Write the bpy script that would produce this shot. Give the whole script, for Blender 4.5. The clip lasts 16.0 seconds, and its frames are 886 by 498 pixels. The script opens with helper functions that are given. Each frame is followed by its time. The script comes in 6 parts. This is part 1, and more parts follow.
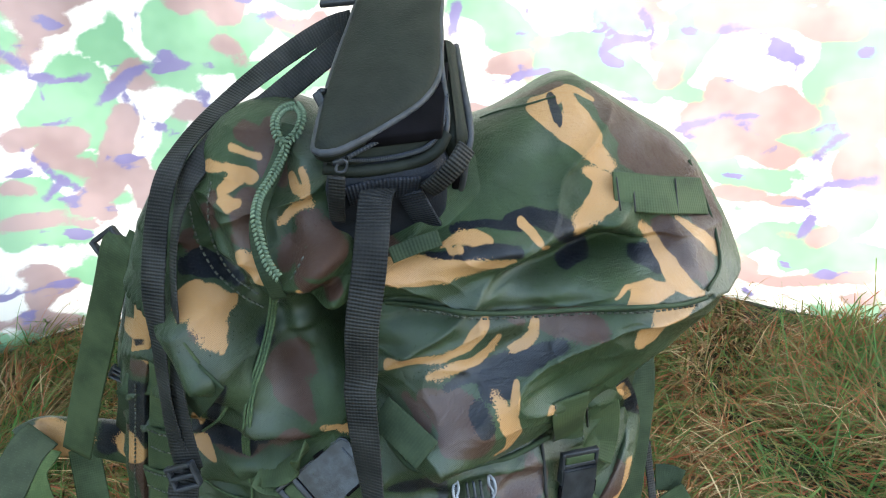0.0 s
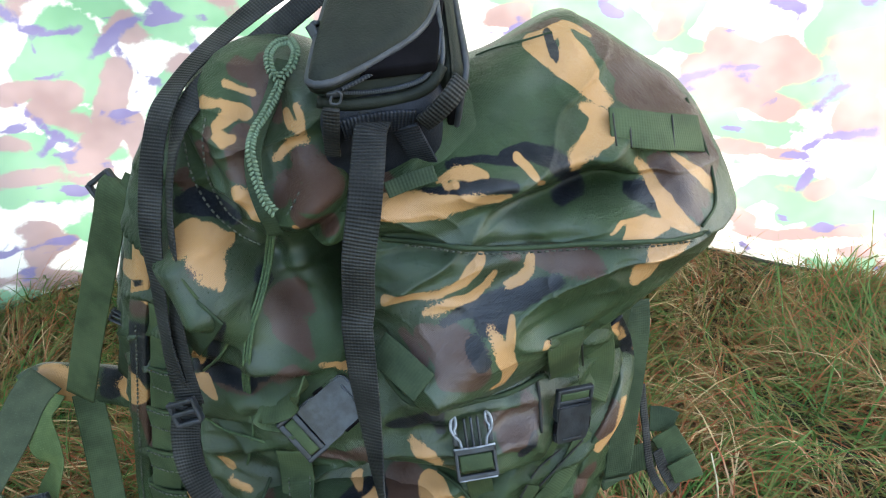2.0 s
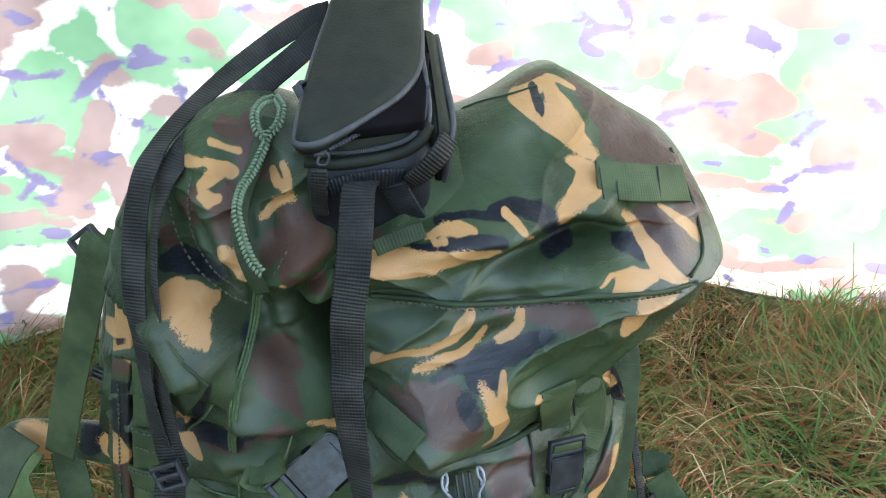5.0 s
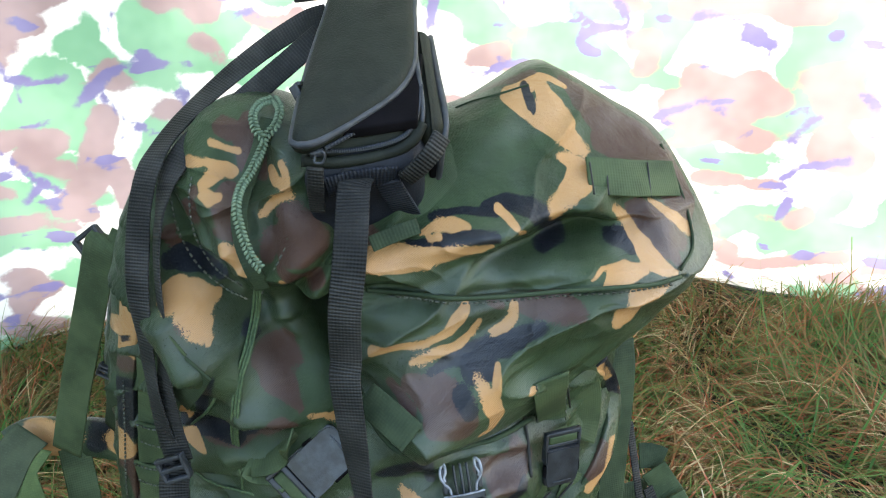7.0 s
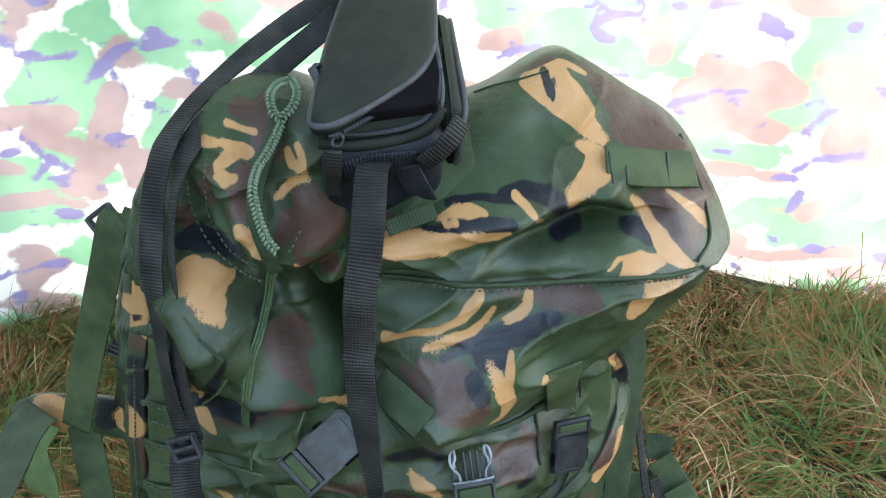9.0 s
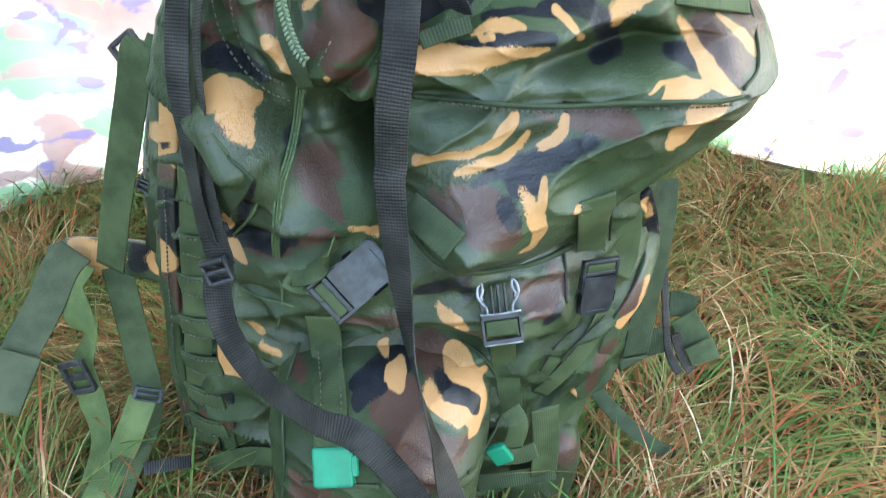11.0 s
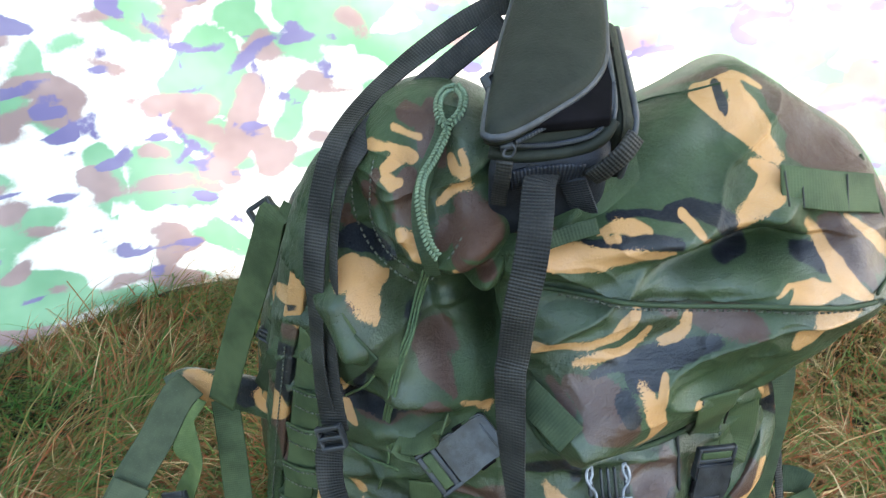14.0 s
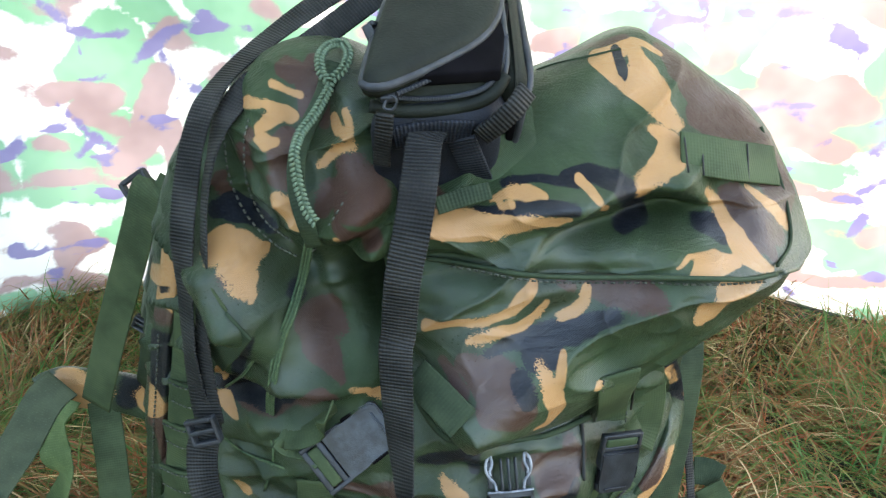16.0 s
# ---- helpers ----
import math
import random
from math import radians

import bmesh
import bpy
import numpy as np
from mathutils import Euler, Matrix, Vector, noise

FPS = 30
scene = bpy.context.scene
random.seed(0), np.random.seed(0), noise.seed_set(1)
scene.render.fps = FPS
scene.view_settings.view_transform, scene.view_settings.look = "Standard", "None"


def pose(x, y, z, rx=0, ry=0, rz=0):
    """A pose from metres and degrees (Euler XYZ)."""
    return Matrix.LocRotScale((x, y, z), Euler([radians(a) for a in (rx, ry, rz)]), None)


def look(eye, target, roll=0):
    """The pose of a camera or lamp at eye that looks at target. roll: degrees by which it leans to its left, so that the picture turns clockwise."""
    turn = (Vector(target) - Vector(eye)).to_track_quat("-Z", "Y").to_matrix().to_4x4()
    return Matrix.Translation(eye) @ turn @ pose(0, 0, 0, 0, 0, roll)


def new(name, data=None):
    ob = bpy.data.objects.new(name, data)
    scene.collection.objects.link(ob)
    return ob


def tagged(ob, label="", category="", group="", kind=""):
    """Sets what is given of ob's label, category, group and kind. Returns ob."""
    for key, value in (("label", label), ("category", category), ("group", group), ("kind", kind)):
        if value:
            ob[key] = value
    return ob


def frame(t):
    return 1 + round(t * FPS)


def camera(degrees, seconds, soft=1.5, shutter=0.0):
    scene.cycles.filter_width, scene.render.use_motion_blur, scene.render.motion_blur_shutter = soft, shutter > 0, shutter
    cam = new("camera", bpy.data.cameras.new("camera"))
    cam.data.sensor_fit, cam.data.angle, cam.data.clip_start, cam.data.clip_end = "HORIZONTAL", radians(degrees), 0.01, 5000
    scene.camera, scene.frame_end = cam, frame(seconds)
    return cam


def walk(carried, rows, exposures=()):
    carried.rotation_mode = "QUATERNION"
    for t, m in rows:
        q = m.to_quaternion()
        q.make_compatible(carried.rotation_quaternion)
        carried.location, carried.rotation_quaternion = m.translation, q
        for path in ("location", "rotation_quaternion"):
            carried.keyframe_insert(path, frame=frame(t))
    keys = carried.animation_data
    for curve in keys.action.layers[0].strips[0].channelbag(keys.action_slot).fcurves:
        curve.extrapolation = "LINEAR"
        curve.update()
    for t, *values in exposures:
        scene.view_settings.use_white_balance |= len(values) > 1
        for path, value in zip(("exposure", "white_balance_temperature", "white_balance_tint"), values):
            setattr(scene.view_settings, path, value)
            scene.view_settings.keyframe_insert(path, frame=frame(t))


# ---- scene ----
cam = camera(67.9, 16.0, soft=1.1, shutter=0.5)
PATH = [
    (0, (0.037, 0.117, 0.768), (-0.046, 1.965, 0.007), -1.9),
    (0.5, (0.037, 0.116, 0.769), (-0.049, 1.967, 0.018), -2.1),
    (1, (0.042, 0.107, 0.758), (-0.041, 1.953, -0.007), -2.4),
    (1.5, (0.038, 0.11, 0.748), (-0.049, 1.927, -0.083), -2.3),
    (2, (0.039, 0.107, 0.749), (-0.043, 1.911, -0.11), -2.2),
    (2.5, (0.034, 0.116, 0.752), (-0.036, 1.908, -0.133), -1.9),
    (3, (0.032, 0.128, 0.759), (-0.024, 1.913, -0.143), -1.7),
    (3.5, (0.032, 0.133, 0.767), (-0.014, 1.936, -0.096), -1.6),
    (5.8, (0.047, 0.096, 0.765), (-0.001, 1.938, -0.013), -3.2),
    (6, (0.052, 0.091, 0.764), (-0.01, 1.927, -0.027), -3.5),
    (6.5, (0.05, 0.104, 0.764), (-0.001, 1.947, -0.012), -3.4),
    (7, (0.043, 0.105, 0.767), (-0.001, 1.946, -0.011), -3.1),
    (7.5, (0.04, 0.12, 0.765), (-0.001, 1.954, -0.031), -2.8),
    (8, (0.036, 0.117, 0.771), (0.001, 1.942, -0.045), -2.5),
    (8.2, (0.035, 0.116, 0.782), (-0.004, 1.943, -0.032), -2.2),
    (10.3, (0.032, 0.09, 0.722), (-0.056, 1.861, -0.203), -2.3),
    (10.5, (0.026, 0.088, 0.718), (-0.073, 1.826, -0.267), -2.2),
    (11, (0.023, 0.088, 0.707), (-0.094, 1.776, -0.361), -1.9),
    (11.5, (0.032, 0.065, 0.692), (-0.104, 1.7, -0.452), -2.3),
    (12, (0.024, 0.065, 0.695), (-0.119, 1.652, -0.513), -2.8),
    (12.5, (0.02, 0.07, 0.695), (-0.14, 1.669, -0.495), -3.2),
    (12.6, (0.013, 0.076, 0.703), (-0.155, 1.672, -0.491), -3.3),
    (13, (-0.018, 0.106, 0.747), (-0.281, 1.796, -0.29), -3.8),
    (13.5, (-0.023, 0.114, 0.766), (-0.354, 1.856, -0.16), -3.1),
    (14, (-0.015, 0.111, 0.78), (-0.349, 1.898, -0.052), -2.1),
    (14.5, (0.002, 0.097, 0.771), (-0.259, 1.924, 0.001), -0.9),
    (15, (0.021, 0.112, 0.75), (-0.179, 1.952, -0.008), -0.3),
    (15.5, (0.007, 0.128, 0.739), (-0.166, 1.964, -0.034), 0.1),
    (16, (0.019, 0.139, 0.731), (-0.135, 1.971, -0.055), 0.4),
]
walk(cam, [(t, look(eye, target, roll)) for t, eye, target, roll in PATH],
     [(0.0, 3.02, 7000, 10), (1.5, 3.02, 7000, 10), (2.5, 3.14, 7000, 10), (3.4, 3.20, 7000, 10), (6.0, 3.0, 7000, 10), (8.2, 3.0, 7000, 10), (10.5, 3.42, 7000, 10), (11.2, 3.78, 7000, 10), (12.6, 4.02, 7000, 10), (13.4, 3.75, 7000, 10), (14.1, 3.25, 7000, 10), (15.2, 2.98, 7000, 10), (16.0, 3.12, 7000, 10)])

# ---- light ----
world = bpy.data.worlds.new("sky")
scene.world = world
world.use_nodes = True
wn = world.node_tree.nodes
sky = wn.new("ShaderNodeTexSky")
sky.sky_type, sky.sun_disc = "NISHITA", False
sky.sun_elevation, sky.sun_rotation = radians(37.5), radians(46)
sky.air_density, sky.dust_density, sky.ozone_density = 1.3, 2.0, 1.6
wn["Background"].inputs["Strength"].default_value = 0.15
world.node_tree.links.new(sky.outputs["Color"], wn["Background"].inputs["Color"])
sun = new("sun", bpy.data.lights.new("sun", "SUN"))
sun.data.energy, sun.data.angle, sun.data.color = 0.82, radians(30), (1.0, 0.98, 0.95)
sun.matrix_world = look((2.07, 2.0, 2.2), (0, 0, 0))


# ---- materials ----
class Nodes:
    """A short way to write a node material."""

    def __init__(self, name):
        self.mat = bpy.data.materials.new(name)
        self.mat.use_nodes = True
        self.tree = self.mat.node_tree
        self.bsdf = self.tree.nodes["Principled BSDF"]
        self.out = self.tree.nodes["Material Output"]

    def add(self, kind, **values):
        node = self.tree.nodes.new("ShaderNode" + kind)
        for key, value in values.items():
            setattr(node, key, value)
        return node

    def link(self, a, b):
        self.tree.links.new(a, b)

    def put(self, socket, value):
        if isinstance(value, bpy.types.NodeSocket):
            self.link(value, socket)
        else:
            socket.default_value = value

    def math(self, op, a, b=0.0, c=0.0):
        node = self.add("Math", operation=op)
        for socket, value in zip(node.inputs, (a, b, c)):
            self.put(socket, value)
        return node.outputs[0]

    def mix(self, f, a, b):
        node = self.add("Mix", data_type="RGBA")
        self.put(node.inputs[0], f)
        self.put(node.inputs[6], a if isinstance(a, bpy.types.NodeSocket) else (*a, 1))
        self.put(node.inputs[7], b if isinstance(b, bpy.types.NodeSocket) else (*b, 1))
        return node.outputs[2]

    def noise(self, scale, detail=3, vector=None, rough=0.55, distortion=0.0):
        node = self.add("TexNoise")
        node.inputs["Scale"].default_value, node.inputs["Detail"].default_value = scale, detail
        node.inputs["Roughness"].default_value, node.inputs["Distortion"].default_value = rough, distortion
        self.link(vector or self.coord(), node.inputs["Vector"])
        return node.outputs["Fac"]

    def coord(self, which="Object"):
        return self.add("TexCoord").outputs[which]

    def attr(self, name):
        return self.add("Attribute", attribute_name=name).outputs["Fac"]

    def step(self, value, low, high):
        node = self.add("MapRange", interpolation_type="SMOOTHSTEP")
        self.put(node.inputs["Value"], value)
        self.put(node.inputs["From Min"], low)
        self.put(node.inputs["From Max"], high)
        return node.outputs["Result"]

    def bump(self, height, strength, distance):
        node = self.add("Bump")
        node.inputs["Strength"].default_value, node.inputs["Distance"].default_value = strength, distance
        self.link(height, node.inputs["Height"])
        self.link(node.outputs[0], self.bsdf.inputs["Normal"])

    def scaled(self, vector, x, y, z):
        node = self.add("Mapping")
        node.inputs["Scale"].default_value = (x, y, z)
        self.link(vector, node.inputs["Vector"])
        return node.outputs[0]


GREEN, SAND, BROWN, BLACK = (0.028, 0.043, 0.020), (0.37, 0.195, 0.080), (0.058, 0.031, 0.022), (0.007, 0.008, 0.011)


def camo_fabric(name, gloss=0.33):
    """Woodland print on coated cloth; the layers' places come with the mesh."""
    m = Nodes(name)
    dry = m.math("MULTIPLY_ADD", m.step(m.noise(22, 2), 0.5, 0.66), 0.011, 0.0012)
    fuzz = m.math("MULTIPLY", m.math("SUBTRACT", m.noise(700, 2, rough=0.7), 0.5), dry)
    edge = m.math("MULTIPLY", m.math("SUBTRACT", m.noise(45, 2), 0.5), 0.004)
    shift = m.math("ADD", m.math("ADD", fuzz, 0.0007), edge)
    tone = m.noise(16, 4)
    fine = m.noise(480, 3, None, 0.65)
    color = m.mix(m.step(tone, 0.3, 0.7), tuple(c * 0.7 for c in GREEN), tuple(c * 1.3 for c in GREEN))
    for layer, paint in (("brown", BROWN), ("black", BLACK), ("sand", SAND), ("jet", BLACK)):
        lit = m.mix(tone, tuple(c * 0.82 for c in paint), tuple(c * 1.15 for c in paint))
        color = m.mix(m.step(m.math("ADD", m.attr(layer), shift), -0.0006, 0.0006), color, lit)
    color = m.mix(m.math("MULTIPLY", m.step(fine, 0.5, 0.72), 0.06), color, (0.15, 0.16, 0.15))
    m.link(color, m.bsdf.inputs["Base Color"])
    grain = m.math("MULTIPLY", m.math("SUBTRACT", fine, 0.5), 0.5)
    m.put(m.bsdf.inputs["Roughness"], m.math("ADD", grain, m.math("ADD", m.math("MULTIPLY", tone, 0.2), gloss - 0.02)))
    m.put(m.bsdf.inputs["Specular IOR Level"], m.math("MULTIPLY_ADD", m.step(m.noise(9, 3), 0.40, 0.62), 0.45, 0.10))
    weave = m.add("TexWave", bands_direction="DIAGONAL")
    weave.inputs["Scale"].default_value = 330
    m.link(m.coord(), weave.inputs["Vector"])
    relief = m.math("ADD", m.math("MULTIPLY", weave.outputs["Fac"], 0.25), m.math("ADD", m.math("MULTIPLY", fine, 1.6), m.math("MULTIPLY", m.noise(45, 3), 3.2)))
    crease = m.math("ABSOLUTE", m.math("SUBTRACT", m.noise(13, 4, m.scaled(m.coord(), 1.0, 1.0, 1.5), 0.6, 0.6), 0.5))
    relief = m.math("ADD", relief, m.math("MULTIPLY", m.math("MINIMUM", crease, 0.10), 9.0))
    m.bump(relief, 0.5, 0.0011)
    return m.mat


def webbing(name, dark, light, ribs=1.0, rough=0.7):
    """Woven tape: ribs across its length, a selvedge at both sides."""
    m = Nodes(name)
    uv = m.add("UVMap").outputs[0]
    split = m.add("SeparateXYZ")
    m.link(uv, split.inputs[0])
    rib = m.math("SINE", m.math("MULTIPLY", split.outputs["X"], 2 * math.pi / 0.0026))
    warp = m.math("SINE", m.math("MULTIPLY", split.outputs["Y"], 2 * math.pi / 0.0024))
    worn = m.noise(28, 4)
    thread = m.math("ADD", m.math("MULTIPLY", rib, 0.7 * ribs), m.math("MULTIPLY", warp, 0.15))
    color = m.mix(m.step(m.math("ADD", worn, m.math("MULTIPLY", thread, 0.16 * ribs)), 0.3, 0.72), dark, light)
    color = m.mix(m.math("MULTIPLY", m.step(m.noise(700, 2), 0.55, 0.8), 0.25), color, tuple(min(1, c * 1.9 + 0.01) for c in light))
    m.link(color, m.bsdf.inputs["Base Color"])
    m.bsdf.inputs["Roughness"].default_value = rough
    m.bsdf.inputs["Specular IOR Level"].default_value = 0.15
    m.bump(thread, 0.6 * ribs, 0.0010)
    return m.mat


def plain(name, dark, light, rough, scale=40, relief=0.15, metal=0.0, shine=0.35):
    m = Nodes(name)
    m.bsdf.inputs["Specular IOR Level"].default_value = shine
    grain = m.noise(scale, 5)
    m.link(m.mix(m.step(grain, 0.3, 0.7), dark, light), m.bsdf.inputs["Base Color"])
    m.put(m.bsdf.inputs["Roughness"], m.math("ADD", m.math("MULTIPLY", grain, 0.25), rough - 0.12))
    m.bsdf.inputs["Metallic"].default_value = metal
    m.bump(m.noise(scale * 9, 3), relief, 0.001)
    return m.mat


def tarp_cloth():
    """Thin printed nylon that lets the daylight through; its print comes with the mesh."""
    m = Nodes("tarp_cloth")
    uv = m.add("UVMap").outputs[0]
    edge = m.math("MULTIPLY", m.math("SUBTRACT", m.noise(60, 3, uv, 0.6), 0.5), 0.012)
    tone = m.noise(5, 3, uv)
    color = m.mix(tone, (0.46, 0.45, 0.42), (0.56, 0.55, 0.51))
    for layer, dark, light in (("green", (0.125, 0.255, 0.155), (0.19, 0.33, 0.215)), ("brown", (0.205, 0.148, 0.145), (0.28, 0.21, 0.205)), ("vein", (0.115, 0.104, 0.20), (0.17, 0.155, 0.255))):
        color = m.mix(m.step(m.math("ADD", m.attr(layer), edge), -0.003, 0.005), color, m.mix(m.step(tone, 0.35, 0.65), dark, light))
    back = m.add("BsdfTranslucent")
    front = m.add("BsdfDiffuse")
    both = m.add("MixShader")
    m.link(color, back.inputs["Color"])
    m.link(color, front.inputs["Color"])
    both.inputs[0].default_value = 0.3
    m.link(back.outputs[0], both.inputs[1])
    m.link(front.outputs[0], both.inputs[2])
    m.link(both.outputs[0], m.out.inputs["Surface"])
    m.tree.nodes.remove(m.bsdf)
    return m.mat


def grass_blades():
    m = Nodes("grass_blades")
    each = m.add("NewGeometry").outputs["Random Per Island"]
    patch = m.noise(5.5, 3)
    pick = m.math("ADD", m.math("MULTIPLY", each, 0.95), m.math("MULTIPLY", m.math("SUBTRACT", patch, 0.48), 1.5))
    ramp = m.add("ValToRGB")
    ramp.color_ramp.interpolation = "LINEAR"
    stops = [(0.0, (0.045, 0.135, 0.024)), (0.26, (0.085, 0.155, 0.036)), (0.48, (0.165, 0.150, 0.042)), (0.62, (0.165, 0.105, 0.040)), (0.76, (0.26, 0.115, 0.042)),
             (0.90, (0.29, 0.070, 0.030)), (1.0, (0.46, 0.33, 0.18))]
    while len(ramp.color_ramp.elements) < len(stops):
        ramp.color_ramp.elements.new(0.5)
    for e, (at, c) in zip(ramp.color_ramp.elements, stops):
        e.position, e.color = at, (*c, 1)
    m.link(pick, ramp.inputs[0])
    m.link(ramp.outputs[0], m.bsdf.inputs["Base Color"])
    m.bsdf.inputs["Roughness"].default_value = 0.5
    m.bsdf.inputs["Specular IOR Level"].default_value = 0.25
    thin = m.add("BsdfTranslucent")
    both = m.add("MixShader")
    both.inputs[0].default_value = 0.2
    m.link(ramp.outputs[0], thin.inputs["Color"])
    m.link(m.bsdf.outputs[0], both.inputs[1])
    m.link(thin.outputs[0], both.inputs[2])
    m.link(both.outputs[0], m.out.inputs["Surface"])
    return m.mat


CAMO = camo_fabric("camo_fabric", 0.29)
OLIVE = webbing("olive_webbing", (0.027, 0.040, 0.018), (0.056, 0.075, 0.034), 0.45)
LIGHT_OLIVE = webbing("light_olive_webbing", (0.052, 0.077, 0.027), (0.098, 0.132, 0.052), 0.4)
DARK_OLIVE = webbing("dark_olive_webbing", (0.017, 0.027, 0.014), (0.037, 0.052, 0.027), 0.5)
GREY_OLIVE = webbing("grey_olive_webbing", (0.034, 0.044, 0.025), (0.062, 0.074, 0.042), 0.3)
BLACK_WEB = webbing("black_webbing", (0.009, 0.0088, 0.0082), (0.034, 0.0325, 0.030), 0.8, 0.55)
TWILL = webbing("black_twill", (0.006, 0.007, 0.010), (0.034, 0.038, 0.048), 1.0, 0.6)
NYLON = plain("pouch_nylon", (0.009, 0.0105, 0.0075), (0.0165, 0.019, 0.0135), 0.66, 60, 0.5, 0.0, 0.16)
DARK_NYLON = plain("dark_nylon", (0.005, 0.006, 0.009), (0.013, 0.015, 0.021), 0.6, 80, 0.5, 0.0, 0.2)
PIPING = plain("grey_piping", (0.018, 0.020, 0.023), (0.045, 0.046, 0.050), 0.55, 90, 0.2)
# near-black: the shade of hollows, put into the colour of solid blocks
HOLLOW_SHADE = plain("hollow_shade", (0.003, 0.0025, 0.003), (0.006, 0.005, 0.006), 0.9, 50, 0.2, 0.0, 0.05)
PLASTIC = plain("black_plastic", (0.012, 0.013, 0.015), (0.030, 0.032, 0.036), 0.42, 70, 0.25)
WORN = plain("worn_grey_plastic", (0.12, 0.125, 0.14), (0.30, 0.31, 0.34), 0.4, 120, 0.3)
BLUE_GREY = plain("dusty_plastic", (0.010, 0.012, 0.015), (0.046, 0.052, 0.063), 0.36, 75, 0.3)
TAPE = plain("green_tape", (0.0, 0.14, 0.075), (0.002, 0.22, 0.12), 0.45, 30, 0.3)
CORD = plain("olive_cord", (0.075, 0.112, 0.066), (0.165, 0.220, 0.138), 0.7, 400, 0.6)
DRAWCORD = plain("draw_cord", (0.035, 0.062, 0.026), (0.085, 0.125, 0.055), 0.7, 400, 0.6)
THREAD = plain("seam_thread", (0.035, 0.04, 0.03), (0.11, 0.11, 0.085), 0.8, 300, 0.4)


def moor():
    """Peaty soil and short turf: green, straw and brown in patches."""
    m = Nodes("moor_turf")
    patch, grain = m.noise(3.2, 4), m.noise(90, 4)
    color = m.mix(m.step(patch, 0.4, 0.6), (0.034, 0.042, 0.013), (0.058, 0.046, 0.019))
    color = m.mix(m.step(grain, 0.35, 0.7), tuple((0.018, 0.015, 0.008)), color)
    m.link(color, m.bsdf.inputs["Base Color"])
    m.bsdf.inputs["Roughness"].default_value = 0.95
    m.bump(grain, 0.9, 0.01)
    return m.mat


SOIL = moor()
TARP = tarp_cloth()
BLADES = grass_blades()


# ---- mesh tools ----
def part(name, bm, material, parent, label="", smooth=True):
    data = bpy.data.meshes.new(name)
    if isinstance(bm, bmesh.types.BMesh):
        bmesh.ops.recalc_face_normals(bm, faces=bm.faces)
        bm.to_mesh(data)
        bm.free()
    else:
        verts, faces = bm
        data.from_pydata(verts, [], faces)
    for poly in data.polygons:
        poly.use_smooth = smooth
    data.materials.append(material)
    ob = new(name, data)
    ob.parent = parent
    if parent is not None and parent.data is None:
        ob.matrix_parent_inverse = Matrix.Translation(-parent.location)
    if label:
        tagged(ob, label)
    return ob


def spline(points, steps, closed=False):
    """A smooth line through the points, as an array."""
    p = np.array(points, float)
    n = len(p)
    out = []
    for i in range(n if closed else n - 1):
        if closed:
            a, b, c, d = p[(i - 1) % n], p[i], p[(i + 1) % n], p[(i + 2) % n]
        else:
            b, c = p[i], p[i + 1]
            a = p[i - 1] if i else 2 * b - c
            d = p[i + 2] if i + 2 < n else 2 * c - b
        for k in range(steps):
            t = k / steps
            out.append(0.5 * (2 * b + (c - a) * t + (2 * a - 5 * b + 4 * c - d) * t * t + (3 * b - a - 3 * c + d) * t ** 3))
    if not closed:
        out.append(p[-1])
    return np.array(out)


def even(line, count, closed=False):
    if closed:
        line = np.vstack([line, line[:1]])
    d = np.concatenate([[0], np.cumsum(np.linalg.norm(np.diff(line, axis=0), axis=1))])
    at = np.linspace(0, d[-1], count + (1 if closed else 0))
    if closed:
        at = at[:-1]
    return np.stack([np.interp(at, d, line[:, k]) for k in range(line.shape[1])], 1)


PRINT = []


def ink(layer, *dots):
    """A brush stroke of the printed pattern: dots of x, y, z and half width, joined by tapering lines."""
    PRINT.append((layer, np.array(dots, float)))


def field(verts, layer, fill, depth=0.35):
    """How deep each place lies inside the strokes of a layer, in metres (negative: outside)."""
    best = fill
    flat = np.array([1.0, depth, 1.0])
    verts = verts * flat
    for name, strokes in PRINT:
        if name != layer:
            continue
        dots = strokes * np.array([1.0, depth, 1.0, 1.0])
        if len(dots) == 1:
            best = np.maximum(best, dots[0, 3] - np.linalg.norm(verts - dots[0, :3], axis=1))
        for a, b in zip(dots[:-1], dots[1:]):
            d = b[:3] - a[:3]
            t = np.clip((verts - a[:3]) @ d / max(1e-9, d @ d), 0, 1)
            near = np.linalg.norm(verts - a[:3] - t[:, None] * d, axis=1)
            best = np.maximum(best, a[3] + t * (b[3] - a[3]) - near)
    return best


def dye(ob, wild=0.0):
    """Lays the printed pattern on a cloth part; wild: how much of the plain repeat shows besides the strokes."""
    data = ob.data
    co = np.empty(len(data.vertices) * 3)
    data.vertices.foreach_get("co", co)
    co = co.reshape(-1, 3)
    drift = np.array([noise.noise_vector(Vector(v) * 34) for v in co]) * 0.0024 + np.array([noise.noise_vector(Vector(v) * 95) for v in co]) * 0.0012
    for k, layer in enumerate(("brown", "black", "sand", "jet")):
        fill = np.full(len(co), -0.05)
        if wild > 0:
            q = co * np.array([9.0, 9.0, 13.0]) + k * 17.3
            fill = np.array([noise.fractal(Vector(v), 0.8, 2.0, 2) for v in q]) * 0.03 - (0.008, 0.011, 0.013, 0.05)[k] / wild
        data.attributes.new(layer, "FLOAT", "POINT").data.foreach_set("value", field(co + drift, layer, fill))
    return ob


